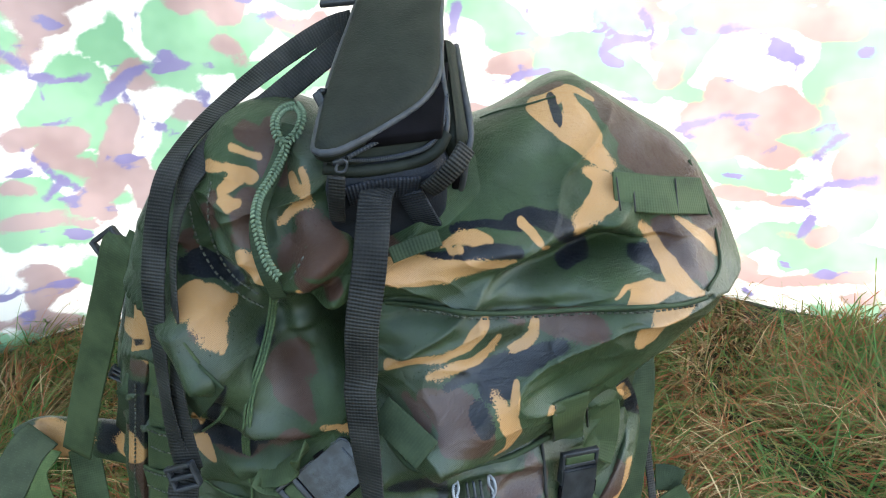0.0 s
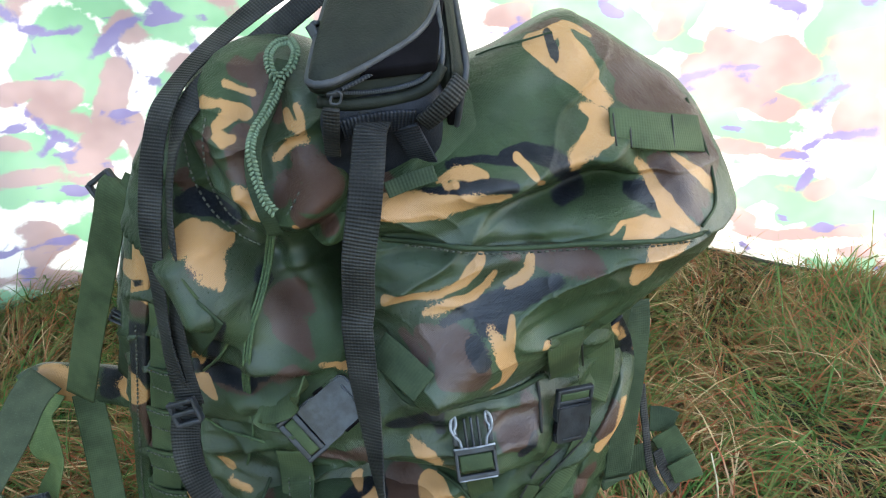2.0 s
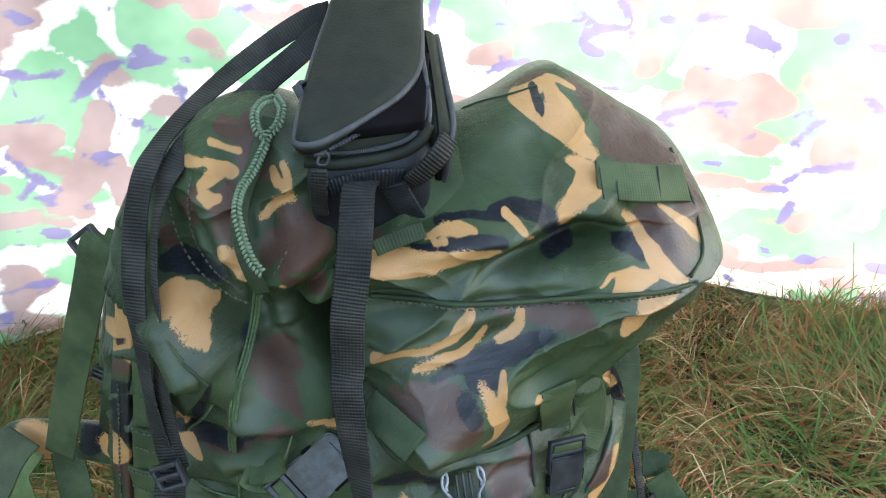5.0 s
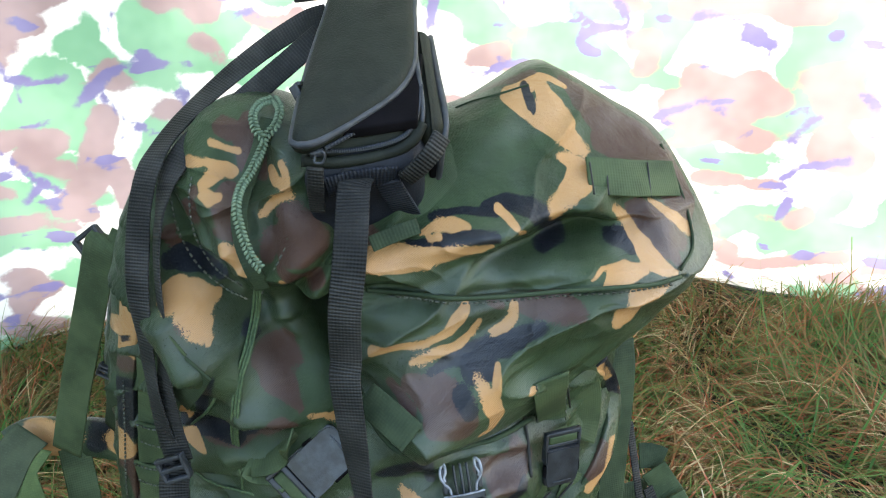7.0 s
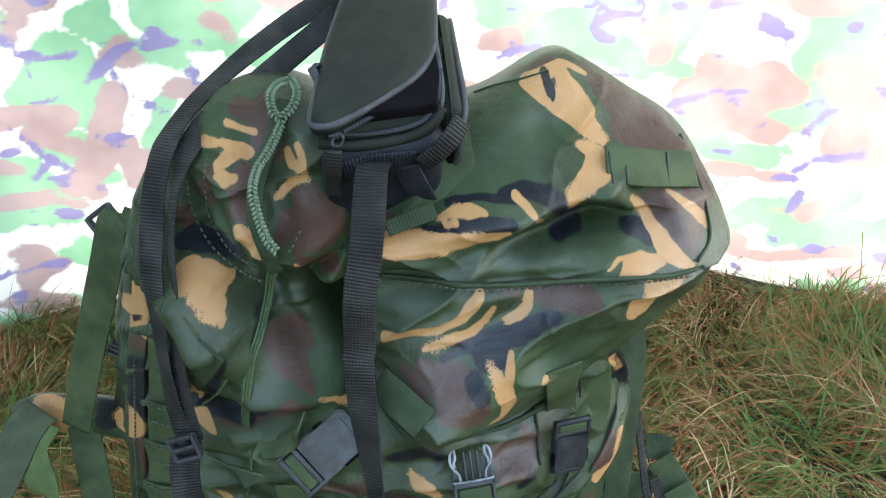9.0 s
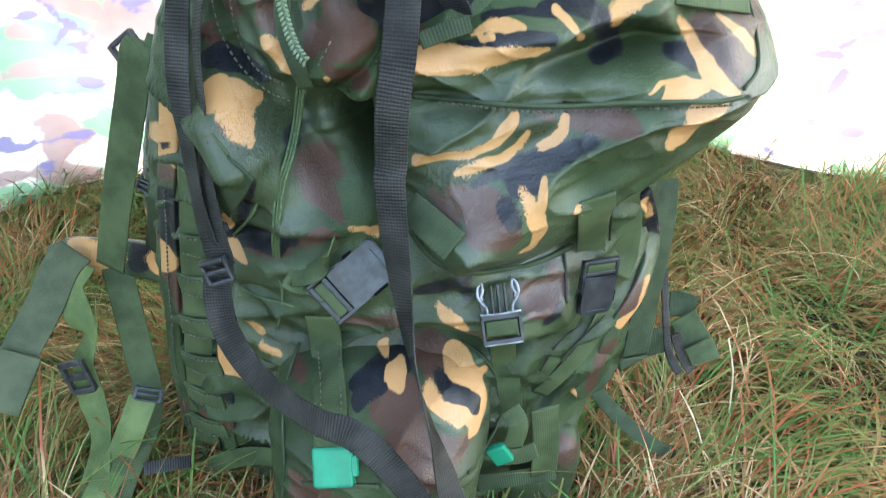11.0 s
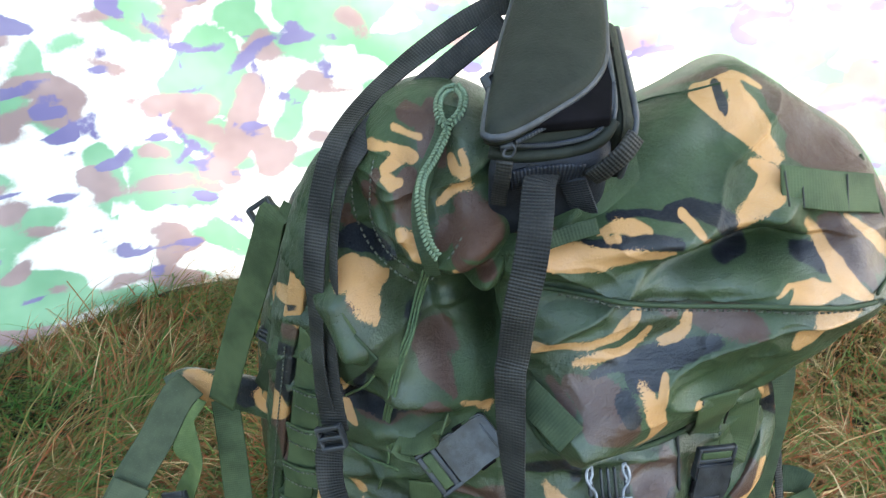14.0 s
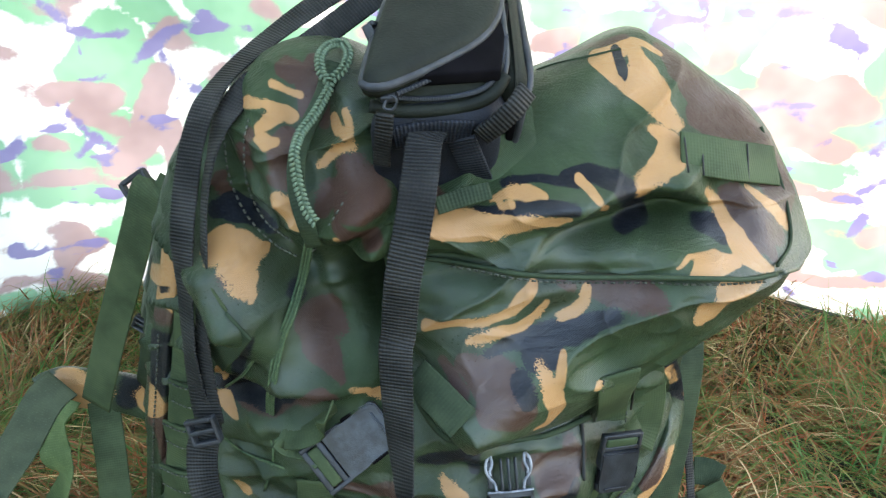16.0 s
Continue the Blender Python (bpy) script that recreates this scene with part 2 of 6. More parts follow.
def cushion(name, outline, face, parent, thick=0.2, rim=0.05, power=5.0, around=300, rings=70, label="", wild=0.0, folds=0.004, bumps=()):
    """A stuffed cloth body: its outline in x and z, its front at y = face(x, z), the rim set back, and a rounded back."""
    edge = even(spline(outline, 12, True), around, True)
    mid = edge.mean(0)
    verts, faces = [], []
    s = np.sin(np.linspace(0, np.pi / 2, rings + 1))[1:]
    layers = [(k, 1.0) for k in s] + [(k, -1.0) for k in s[::-1][1:]]
    grid = []
    for k, side in layers:
        ring = mid + (edge - mid) * k
        fy = np.array([face(x, z) for x, z in ring])
        rise = (1 - min(1.0, k) ** power) ** (1 / 2.2)
        if side > 0:
            y = fy + rim * (1 - rise)
            for bx, bz, rx, rz, turn, amp in bumps:
                c, sn = math.cos(radians(turn)), math.sin(radians(turn))
                dx, dz = ring[:, 0] - bx, ring[:, 1] - bz
                u, v = (dx * c + dz * sn) / rx, (-dx * sn + dz * c) / rz
                y = y - 1.35 * amp * np.exp(-u * u - v * v) * min(1.0, rise * 1.5)
            if folds:
                soft = np.array([noise.fractal(Vector((x * 9, z * 14, 1.7)), 0.9, 2.0, 3) for x, z in ring])
                sharp = np.array([(1 - abs(noise.noise(Vector((x * 7 + z * 5, z * 15 - x * 4, 9.0))))) ** 7 for x, z in ring])
                fine = np.array([(1 - abs(noise.noise(Vector((x * 16 - z * 9, z * 30 + x * 8, 4.0))))) ** 6 for x, z in ring])
                y = y + (soft - 1.1 * sharp - 0.35 * fine) * folds * min(1.0, rise * 1.6)
        else:
            y = fy + rim + (thick - rim) * (1 - k ** 3.0) ** 0.5
        grid.append(np.stack([ring[:, 0], y, ring[:, 1]], 1))
    n = around
    verts = np.vstack([grid[0].mean(0)[None], *grid, grid[-1].mean(0)[None]])
    for i in range(n):
        faces.append((0, 1 + (i + 1) % n, 1 + i))
    for r in range(len(grid) - 1):
        a, b = 1 + r * n, 1 + (r + 1) * n
        faces += [(a + i, a + (i + 1) % n, b + (i + 1) % n, b + i) for i in range(n)]
    last, end = 1 + (len(grid) - 1) * n, len(verts) - 1
    faces += [(end, last + i, last + (i + 1) % n) for i in range(n)]
    ob = part(name, (verts.tolist(), faces), CAMO, parent, label)
    return dye(ob, wild)


def ribbon(name, points, width, material, parent, label="", facing=(0, -1, 0.35), thick=0.0016, twist=(), fold=0.0, steps=10):
    """A length of webbing along points; facing: where its flat side looks, or one such way per point."""
    line = spline(points, steps)
    n = len(line)
    run = np.concatenate([[0], np.cumsum(np.linalg.norm(np.diff(line, axis=0), axis=1))])
    along = np.interp(np.linspace(0, run[-1], n), run, np.linspace(0, 1, n))
    line = even(line, n)
    tang = np.gradient(line, axis=0)
    tang /= np.linalg.norm(tang, axis=1)[:, None]
    if len(np.shape(facing)) == 1:
        look_to = np.tile(np.array(facing, float), (n, 1))
    else:
        f = np.array(facing, float)
        look_to = np.stack([np.interp(along * (len(f) - 1), np.arange(len(f)), f[:, k]) for k in range(3)], 1)
    across = np.cross(tang, look_to)
    across /= np.linalg.norm(across, axis=1)[:, None] + 1e-9
    up = np.cross(across, tang)
    if len(twist):
        turn = np.radians(np.interp(along * (len(twist) - 1), np.arange(len(twist)), twist))[:, None]
        across, up = across * np.cos(turn) + up * np.sin(turn), up * np.cos(turn) - across * np.sin(turn)
    run = np.concatenate([[0], np.cumsum(np.linalg.norm(np.diff(line, axis=0), axis=1))])
    section = ((-0.5, -0.35), (-0.5, 0.35), (-0.46, 0.5), (-0.2, 0.56), (0.2, 0.56), (0.46, 0.5), (0.5, 0.35), (0.5, -0.35), (0.46, -0.5), (-0.46, -0.5))
    k = len(section)
    verts = [line[i] + across[i] * width * a + up[i] * thick * b for i in range(n) for a, b in section]
    faces = [(i * k + j, i * k + (j + 1) % k, (i + 1) * k + (j + 1) % k, (i + 1) * k + j) for i in range(n - 1) for j in range(k)]
    faces += [tuple(range(k))[::-1], tuple((n - 1) * k + j for j in range(k))]
    ob = part(name, ([tuple(v) for v in verts], faces), material, parent, label)
    uv = ob.data.uv_layers.new(name="UVMap")
    for loop in ob.data.loops:
        i, j = divmod(loop.vertex_index, k)
        uv.data[loop.index].uv = (run[i], section[j][0] * width)
    return ob


def tube(name, points, radius, material, parent, label="", sides=8, steps=8, closed=False):
    line = spline(points, steps, closed)
    n = len(line)
    tang = np.gradient(line, axis=0)
    if closed:
        tang = np.roll(line, -1, 0) - np.roll(line, 1, 0)
    tang /= np.linalg.norm(tang, axis=1)[:, None] + 1e-9
    side = np.cross(tang, (0.3, -0.8, 0.5))
    side /= np.linalg.norm(side, axis=1)[:, None] + 1e-9
    top = np.cross(side, tang)
    verts = []
    for i in range(n):
        r = radius if np.isscalar(radius) else np.interp(i / (n - 1), np.linspace(0, 1, len(radius)), radius)
        for j in range(sides):
            a = 2 * math.pi * j / sides
            verts.append(tuple(line[i] + r * (side[i] * math.cos(a) + top[i] * math.sin(a))))
    faces = [(i * sides + j, i * sides + (j + 1) % sides, (i + 1) % n * sides + (j + 1) % sides, (i + 1) % n * sides + j)
             for i in range(n if closed else n - 1) for j in range(sides)]
    if not closed:
        faces += [tuple(range(sides))[::-1], tuple((n - 1) * sides + j for j in range(sides))]
    return part(name, (verts, faces), material, parent, label)


def stitches(points, parent, material=None, stitch=0.0034, gap=0.0020, radius=0.0006):
    """A row of sewn stitches along a line."""
    line = spline(points, 12)
    length = np.sum(np.linalg.norm(np.diff(line, axis=0), axis=1))
    count = max(2, int(length / (stitch + gap)))
    line = even(line, count * 2)
    bm = bmesh.new()
    for a, b in zip(line[0::2], line[1::2]):
        a, b = Vector(a), Vector(b)
        turn = (b - a).to_track_quat("X", "Z").to_matrix().to_4x4()
        bmesh.ops.create_cube(bm, size=1, matrix=Matrix.Translation((a + b) / 2) @ turn @ Matrix.Diagonal(((b - a).length * 1.15, radius * 2, radius * 2, 1)))
    return tagged(part("stitching", bm, material or THREAD, parent), kind="stuff")


def block(size, at=(0, 0, 0), bevel=0.002, bm=None, segments=2):
    """A box with rounded edges, added to bm."""
    bm = bm or bmesh.new()
    made = bmesh.ops.create_cube(bm, size=1, matrix=Matrix.Translation(at) @ Matrix.Diagonal((*size, 1)))
    if bevel:
        edges = list({e for v in made["verts"] for e in v.link_edges})
        bmesh.ops.bevel(bm, geom=edges, offset=bevel, segments=segments, affect="EDGES", profile=0.5)
    return bm


def thing(name, at, label, category, group="", kind=""):
    ob = tagged(new(name), label, category, group, kind)
    ob.location = at
    ob.empty_display_size = 0.05
    bpy.context.view_layer.update()
    return ob


# ---- ground, grass, shelter ----
def ground_height(x, y):
    far = max(abs(x), abs(y - 1))
    h = noise.fractal(Vector((x * 1.7, y * 1.7, 0.4)), 0.9, 2.0, 3) * 0.05
    pad = math.exp(-(((x + 0.08) / 0.35) ** 2 + ((y - 0.6) / 0.35) ** 2))
    return h * (1 - 0.85 * pad) + (0.03 if far < 3 else 0.0) * (1 - pad) * 0.6


def make_ground():
    axis = sorted({round(v, 3) for v in [*np.arange(-2.4, 2.41, 0.06), *(s * 2.4 * 1.5 ** k for k in range(1, 16) for s in (-1, 1))]})
    n = len(axis)
    verts = [(x, y + 1, ground_height(x, y + 1) - 0.012) for y in axis for x in axis]
    faces = [(j * n + i, j * n + i + 1, (j + 1) * n + i + 1, (j + 1) * n + i) for j in range(n - 1) for i in range(n - 1)]
    tagged(part("ground", (verts, faces), SOIL, None), "damp peaty moorland ground under matted grass", "ground", kind="structure")


def make_grass(count=105000, seed=3):
    rng = np.random.default_rng(seed)
    spread = rng.random(count * 2) < 0.12
    x = np.where(spread, rng.normal(0, 1.5, count * 2), rng.uniform(-1.55, 1.55, count * 2) + rng.normal(0, 0.16, count * 2))
    y = np.where(spread, rng.normal(1.0, 1.3, count * 2), rng.uniform(0.02, 1.95, count * 2) + rng.normal(0, 0.14, count * 2))
    clump = np.array([noise.noise(Vector((a * 14, b * 14, 0))) for a, b in zip(x, y)])
    keep = (rng.random(len(x)) < 0.62 + 0.6 * clump) & ~((np.abs(x + 0.09) < 0.20) & (y > 0.50) & (y < 0.85))
    keep &= ~((x > -0.20) & (x < 0.02) & (y > 0.45) & (y < 0.55))
    x, y = x[keep][:count], y[keep][:count]
    rx, ry = rng.uniform(-0.55, 0.40, 16000), rng.uniform(0.30, 0.66, 16000)
    out = ~((rx > -0.33) & (rx < 0.14) & (ry > 0.585)) & ~((rx > -0.185) & (rx < 0.015) & (ry > 0.47))
    x, y = np.concatenate([x, rx[out]]), np.concatenate([y, ry[out]])
    count = len(x)
    z = np.array([ground_height(a, b) for a, b in zip(x, y)]) - 0.015
    comb = np.array([noise.noise(Vector((a * 3.1, b * 3.1, 5))) for a, b in zip(x, y)]) * 5
    way = comb + rng.normal(0, 0.9, count)
    size = rng.gamma(5.0, 0.021, count) + 0.03
    near = ((x + 0.09) / 0.36) ** 2 + ((y - 0.58) / 0.34) ** 2 < 1
    size = np.where(near, size * 0.75, size)
    size = np.where(y < 0.42, size * 0.7, size)
    rise = np.clip(rng.normal(0.62, 0.32, count), 0.08, 1.4)
    bow = rng.uniform(0.5, 1.9, count)
    wide = rng.uniform(0.0008, 0.0022, count)
    steps = 4
    d = np.stack([np.cos(way), np.sin(way)], 1)
    side = np.stack([-d[:, 1], d[:, 0]], 1)
    sway = rng.normal(0, 0.25, count)
    verts = np.zeros((count, steps * 2 + 1, 3))
    p = np.stack([x, y, z], 1)
    for k in range(steps + 1):
        w = wide * (1 - 0.65 * k / steps)
        s3 = np.concatenate([side * w[:, None], np.zeros((count, 1))], 1)
        if k < steps:
            verts[:, 2 * k], verts[:, 2 * k + 1] = p - s3, p + s3
        else:
            verts[:, 2 * k] = p
        ang = rise - bow * (k / steps)
        step = size / steps
        turn = sway * k / steps
        dd = d * np.cos(turn)[:, None] + side * np.sin(turn)[:, None]
        p = p + np.concatenate([dd * (np.cos(ang) * step)[:, None], (np.sin(ang) * step)[:, None]], 1)
        p[:, 2] = np.maximum(p[:, 2], z + 0.008)
    per = steps * 2 + 1
    base = (np.arange(count) * per)[:, None]
    quads = np.concatenate([base + np.array([[2 * k, 2 * k + 1, 2 * k + 3, 2 * k + 2]]) for k in range(steps - 1)], 0)
    tris = base + np.array([[2 * steps - 2, 2 * steps - 1, 2 * steps]])
    data = bpy.data.meshes.new("grass")
    data.vertices.add(count * per)
    data.vertices.foreach_set("co", verts.ravel())
    loops = np.concatenate([quads.ravel(), tris.ravel()])
    data.loops.add(len(loops))
    data.loops.foreach_set("vertex_index", loops.astype(np.int32))
    sizes = np.concatenate([np.full(len(quads), 4), np.full(len(tris), 3)])
    data.polygons.add(len(sizes))
    data.polygons.foreach_set("loop_start", np.concatenate([[0], np.cumsum(sizes)[:-1]]).astype(np.int32))
    data.update(calc_edges=True)
    data.validate()
    data.materials.append(BLADES)
    tagged(new("grass", data), "long matted moor grass, green, straw and rust brown", "grass", kind="stuff")


def make_tarp():
    """A sheet pegged along a bowed foot line; it stands steep at first, then bends over the pack as an unseen low roof,
    added to cut the light from above.
    """
    # the first points carry an unseen left wing, added to darken the grass there
    base = [(-1.95, -2.05), (-2.22, -1.40), (-2.25, -0.75), (-2.05, -0.25), (-1.75, 0.28), (-1.40, 0.78), (-1.02, 1.28), (-0.80, 1.47), (-0.35, 1.68), (0.12, 1.76), (0.58, 1.60), (0.97, 1.40), (1.28, 1.12)]
    foot = even(spline(base, 10), 500)
    run = np.concatenate([[0], np.cumsum(np.linalg.norm(np.diff(foot, axis=0), axis=1))])
    run -= run[np.argmin(np.linalg.norm(foot - np.array(base[2]), axis=1))]
    # from 1.1 up: the out-of-view roof that dims the overhead sky
    heights = np.concatenate([np.arange(0, 1.1, 0.011), np.arange(1.1, 2.4, 0.05)])
    verts, uvs = [], []
    lean = rise = last = 0.0
    for v in heights:
        tilt = 0.12 + 0.12 * v + 1.05 * min(1.0, max(0.0, v - 1.0) / 0.8)
        lean, rise, last = lean + math.sin(tilt) * (v - last), rise + math.cos(tilt) * (v - last) * 0.94, v
        for (x, y), u in zip(foot, run):
            out = Vector((x, y - 0.4)).normalized()
            ripple = 0.020 * math.sin(u * 9 + v * 4) * math.exp(-v * 0.4) + 0.03 * noise.noise(Vector((u * 2, v * 2, 3)))
            ripple += 0.006 * noise.noise(Vector((u * 7 + v * 3, v * 5, 8)))
            k = lean + ripple
            verts.append((x - out.x * k * 0.6, y - out.y * k, 0.035 + 0.02 * noise.noise(Vector((u * 3, 0, 1))) * max(0.0, 1 - v) + rise))
            uvs.append((u, v))
    n = len(foot)
    faces = [(r * n + i, r * n + i + 1, (r + 1) * n + i + 1, (r + 1) * n + i) for r in range(len(heights) - 1) for i in range(n - 1)]
    tarp = thing("tarp_shelter", (0, 1.7, 0.03), "thin camouflage nylon tarp pegged to the grass, glowing with daylight", "tarp")
    sheet = part("sheet", (verts, faces), TARP, tarp)
    sheet.matrix_parent_inverse = tarp.matrix_world.inverted()
    layer = sheet.data.uv_layers.new(name="UVMap")
    flat = np.array(uvs)[[loop.vertex_index for loop in sheet.data.loops]]
    layer.data.foreach_set("uv", flat.ravel())
    co, at = np.array(verts), np.array(uvs)
    wave = np.array([noise.noise_vector(Vector((u * 9, v * 12, 2))) * 0.016 + noise.noise_vector(Vector((u * 30, v * 36, 5))) * 0.006 for u, v in uvs])
    seen = np.minimum(np.minimum(co[:, 0] + 0.97, 0.93 - co[:, 0]), 0.77 - co[:, 2])
    for k, (name, low) in enumerate((("green", 0.004), ("brown", 0.014), ("vein", 0.022))):
        free = np.array([noise.fractal(Vector((u * (5, 6, 9)[k] + 31 * k + v * 2, v * (8, 11, 20)[k], 3)), 0.8, 2.0, 2) for u, v in uvs]) * 0.06 - low
        fill = np.where(seen > 0, free - (0.017, 0.008, 0.007)[k], free)
        sheet.data.attributes.new(name, "FLOAT", "POINT").data.foreach_set("value", field(co + wave, "tarp_" + name, fill, 1.0) + (0.006, 0.005, 0.001)[k])
    hem = tube("hem", [(x, y, z) for x, y, z in verts[:n:16]], 0.004, THREAD, tarp, "stitched hem")
    hem.matrix_parent_inverse = tarp.matrix_world.inverted()


# print of the tarp
ink("tarp_green", (-0.733, 1.394, 0.588, 0.0581), (-0.771, 1.391, 0.523, 0.0657), (-0.707, 1.413, 0.551, 0.0389))
ink("tarp_green", (-0.563, 1.492, 0.691, 0.0516), (-0.531, 1.516, 0.666, 0.0624), (-0.476, 1.551, 0.639, 0.0473), (-0.413, 1.563, 0.682, 0.0339))
ink("tarp_green", (-0.276, 1.622, 0.601, 0.0478), (-0.379, 1.609, 0.569, 0.0349), (-0.443, 1.577, 0.587, 0.0239))
ink("tarp_green", (-0.916, 1.371, 0.292, 0.0339), (-0.913, 1.366, 0.332, 0.0336))
ink("tarp_green", (-0.581, 1.501, 0.495, 0.0198), (-0.626, 1.483, 0.414, 0.0201))
ink("tarp_green", (-0.783, 1.410, 0.425, 0.0378), (-0.732, 1.429, 0.431, 0.0161))
ink("tarp_green", (0.092, 1.658, 0.706, 0.0239), (0.168, 1.671, 0.619, 0.0377), (0.207, 1.671, 0.580, 0.0487), (0.326, 1.626, 0.594, 0.0478), (0.431, 1.581, 0.525, 0.0290))
ink("tarp_green", (0.494, 1.522, 0.666, 0.0458), (0.475, 1.544, 0.587, 0.0336), (0.499, 1.515, 0.699, 0.0228))
ink("tarp_green", (0.775, 1.424, 0.654, 0.0595), (0.756, 1.453, 0.557, 0.0526), (0.790, 1.448, 0.480, 0.0481), (0.810, 1.430, 0.548, 0.0476))
ink("tarp_green", (0.550, 1.535, 0.408, 0.0293), (0.611, 1.517, 0.348, 0.0216), (0.696, 1.487, 0.342, 0.0217))
ink("tarp_green", (0.662, 1.526, 0.177, 0.0227), (0.695, 1.498, 0.222, 0.0279), (0.780, 1.467, 0.206, 0.0395), (0.820, 1.453, 0.210, 0.0311), (0.747, 1.482, 0.159, 0.0199))
ink("tarp_green", (0.867, 1.426, 0.283, 0.0195), (0.834, 1.445, 0.239, 0.0141))
ink("tarp_green", (0.910, 1.435, 0.068, 0.0267), (0.853, 1.456, 0.044, 0.0134))
ink("tarp_green", (-0.651, 1.426, 0.719, 0.0102), (-0.645, 1.439, 0.655, 0.0077), (-0.638, 1.447, 0.621, 0.0064))
ink("tarp_brown", (-0.753, 1.352, 0.746, 0.0176), (-0.691, 1.393, 0.754, 0.0177))
ink("tarp_brown", (-0.668, 1.439, 0.522, 0.0287), (-0.722, 1.440, 0.390, 0.0297), (-0.786, 1.425, 0.346, 0.0275), (-0.741, 1.446, 0.319, 0.0193))
ink("tarp_brown", (-0.665, 1.462, 0.420, 0.0187), (-0.663, 1.476, 0.339, 0.0246), (-0.624, 1.490, 0.373, 0.0189))
ink("tarp_brown", (-0.844, 1.367, 0.496, 0.0240), (-0.787, 1.390, 0.501, 0.0119))
ink("tarp_brown", (-0.375, 1.566, 0.703, 0.0155), (-0.311, 1.590, 0.676, 0.0117))
ink("tarp_brown", (-0.908, 1.393, 0.191, 0.0174), (-0.890, 1.411, 0.154, 0.0176), (-0.859, 1.427, 0.160, 0.0117))
ink("tarp_brown", (-0.892, 1.366, 0.405, 0.0137), (-0.864, 1.387, 0.385, 0.0083))
ink("tarp_brown", (0.456, 1.556, 0.575, 0.0234), (0.470, 1.540, 0.622, 0.0141), (0.431, 1.563, 0.610, 0.0142))
ink("tarp_brown", (0.531, 1.534, 0.470, 0.0421), (0.615, 1.503, 0.462, 0.0474), (0.671, 1.486, 0.499, 0.0448), (0.712, 1.474, 0.488, 0.0291))
ink("tarp_brown", (0.553, 1.517, 0.531, 0.0234), (0.618, 1.499, 0.509, 0.0261))
ink("tarp_brown", (0.511, 1.513, 0.688, 0.0228), (0.549, 1.500, 0.698, 0.0228), (0.650, 1.464, 0.706, 0.0229), (0.703, 1.444, 0.705, 0.0128))
ink("tarp_brown", (0.825, 1.440, 0.389, 0.0463), (0.860, 1.425, 0.368, 0.0357))
ink("tarp_brown", (0.597, 1.531, 0.312, 0.0191), (0.660, 1.502, 0.306, 0.0123))
ink("tarp_brown", (0.796, 1.460, 0.234, 0.0196), (0.778, 1.467, 0.219, 0.0155))
ink("tarp_brown", (0.664, 1.540, 0.107, 0.0116), (0.735, 1.495, 0.112, 0.0130), (0.805, 1.464, 0.125, 0.0130), (0.886, 1.437, 0.136, 0.0174))
ink("tarp_vein", (-0.808, 1.335, 0.686, 0.0051), (-0.798, 1.348, 0.654, 0.0103), (-0.785, 1.363, 0.616, 0.0077), (-0.782, 1.374, 0.571, 0.0039))
ink("tarp_vein", (-0.705, 1.413, 0.556, 0.0039), (-0.673, 1.428, 0.581, 0.0155), (-0.632, 1.452, 0.609, 0.0103), (-0.585, 1.485, 0.626, 0.0052))
ink("tarp_vein", (-0.660, 1.436, 0.579, 0.0103), (-0.645, 1.449, 0.542, 0.0104), (-0.633, 1.461, 0.511, 0.0039), (-0.603, 1.484, 0.501, 0.0026))
ink("tarp_vein", (-0.732, 1.418, 0.481, 0.0040), (-0.709, 1.437, 0.440, 0.0053), (-0.676, 1.457, 0.415, 0.0054), (-0.648, 1.473, 0.404, 0.0027))
ink("tarp_vein", (-0.842, 1.374, 0.478, 0.0040), (-0.826, 1.390, 0.444, 0.0068), (-0.808, 1.405, 0.409, 0.0136), (-0.777, 1.422, 0.379, 0.0055))
ink("tarp_vein", (-0.812, 1.406, 0.397, 0.0082), (-0.858, 1.396, 0.358, 0.0055), (-0.879, 1.390, 0.335, 0.0028))
ink("tarp_vein", (-0.409, 1.558, 0.699, 0.0078), (-0.378, 1.562, 0.714, 0.0103), (-0.359, 1.564, 0.725, 0.0052))
ink("tarp_vein", (-0.378, 1.562, 0.714, 0.0065), (-0.332, 1.581, 0.689, 0.0052))
ink("tarp_vein", (-0.536, 1.522, 0.586, 0.0053), (-0.522, 1.534, 0.548, 0.0053))
ink("tarp_vein", (-0.740, 1.445, 0.326, 0.0041), (-0.713, 1.455, 0.328, 0.0069))
ink("tarp_vein", (-0.897, 1.390, 0.272, 0.0043), (-0.845, 1.420, 0.250, 0.0043), (-0.815, 1.431, 0.244, 0.0028))
ink("tarp_vein", (-0.950, 1.356, 0.182, 0.0029), (-0.912, 1.398, 0.140, 0.0044), (-0.850, 1.432, 0.157, 0.0029))
ink("tarp_vein", (0.313, 1.612, 0.684, 0.0039), (0.355, 1.602, 0.637, 0.0131), (0.398, 1.577, 0.634, 0.0104), (0.418, 1.564, 0.638, 0.0103))
ink("tarp_vein", (0.400, 1.561, 0.695, 0.0102), (0.419, 1.557, 0.667, 0.0116), (0.433, 1.557, 0.633, 0.0090), (0.420, 1.567, 0.621, 0.0039))
ink("tarp_vein", (0.550, 1.505, 0.660, 0.0076), (0.605, 1.490, 0.652, 0.0077), (0.654, 1.479, 0.622, 0.0129), (0.682, 1.473, 0.600, 0.0104), (0.686, 1.478, 0.556, 0.0026))
ink("tarp_vein", (0.493, 1.558, 0.447, 0.0066), (0.531, 1.534, 0.470, 0.0118), (0.574, 1.513, 0.490, 0.0078))
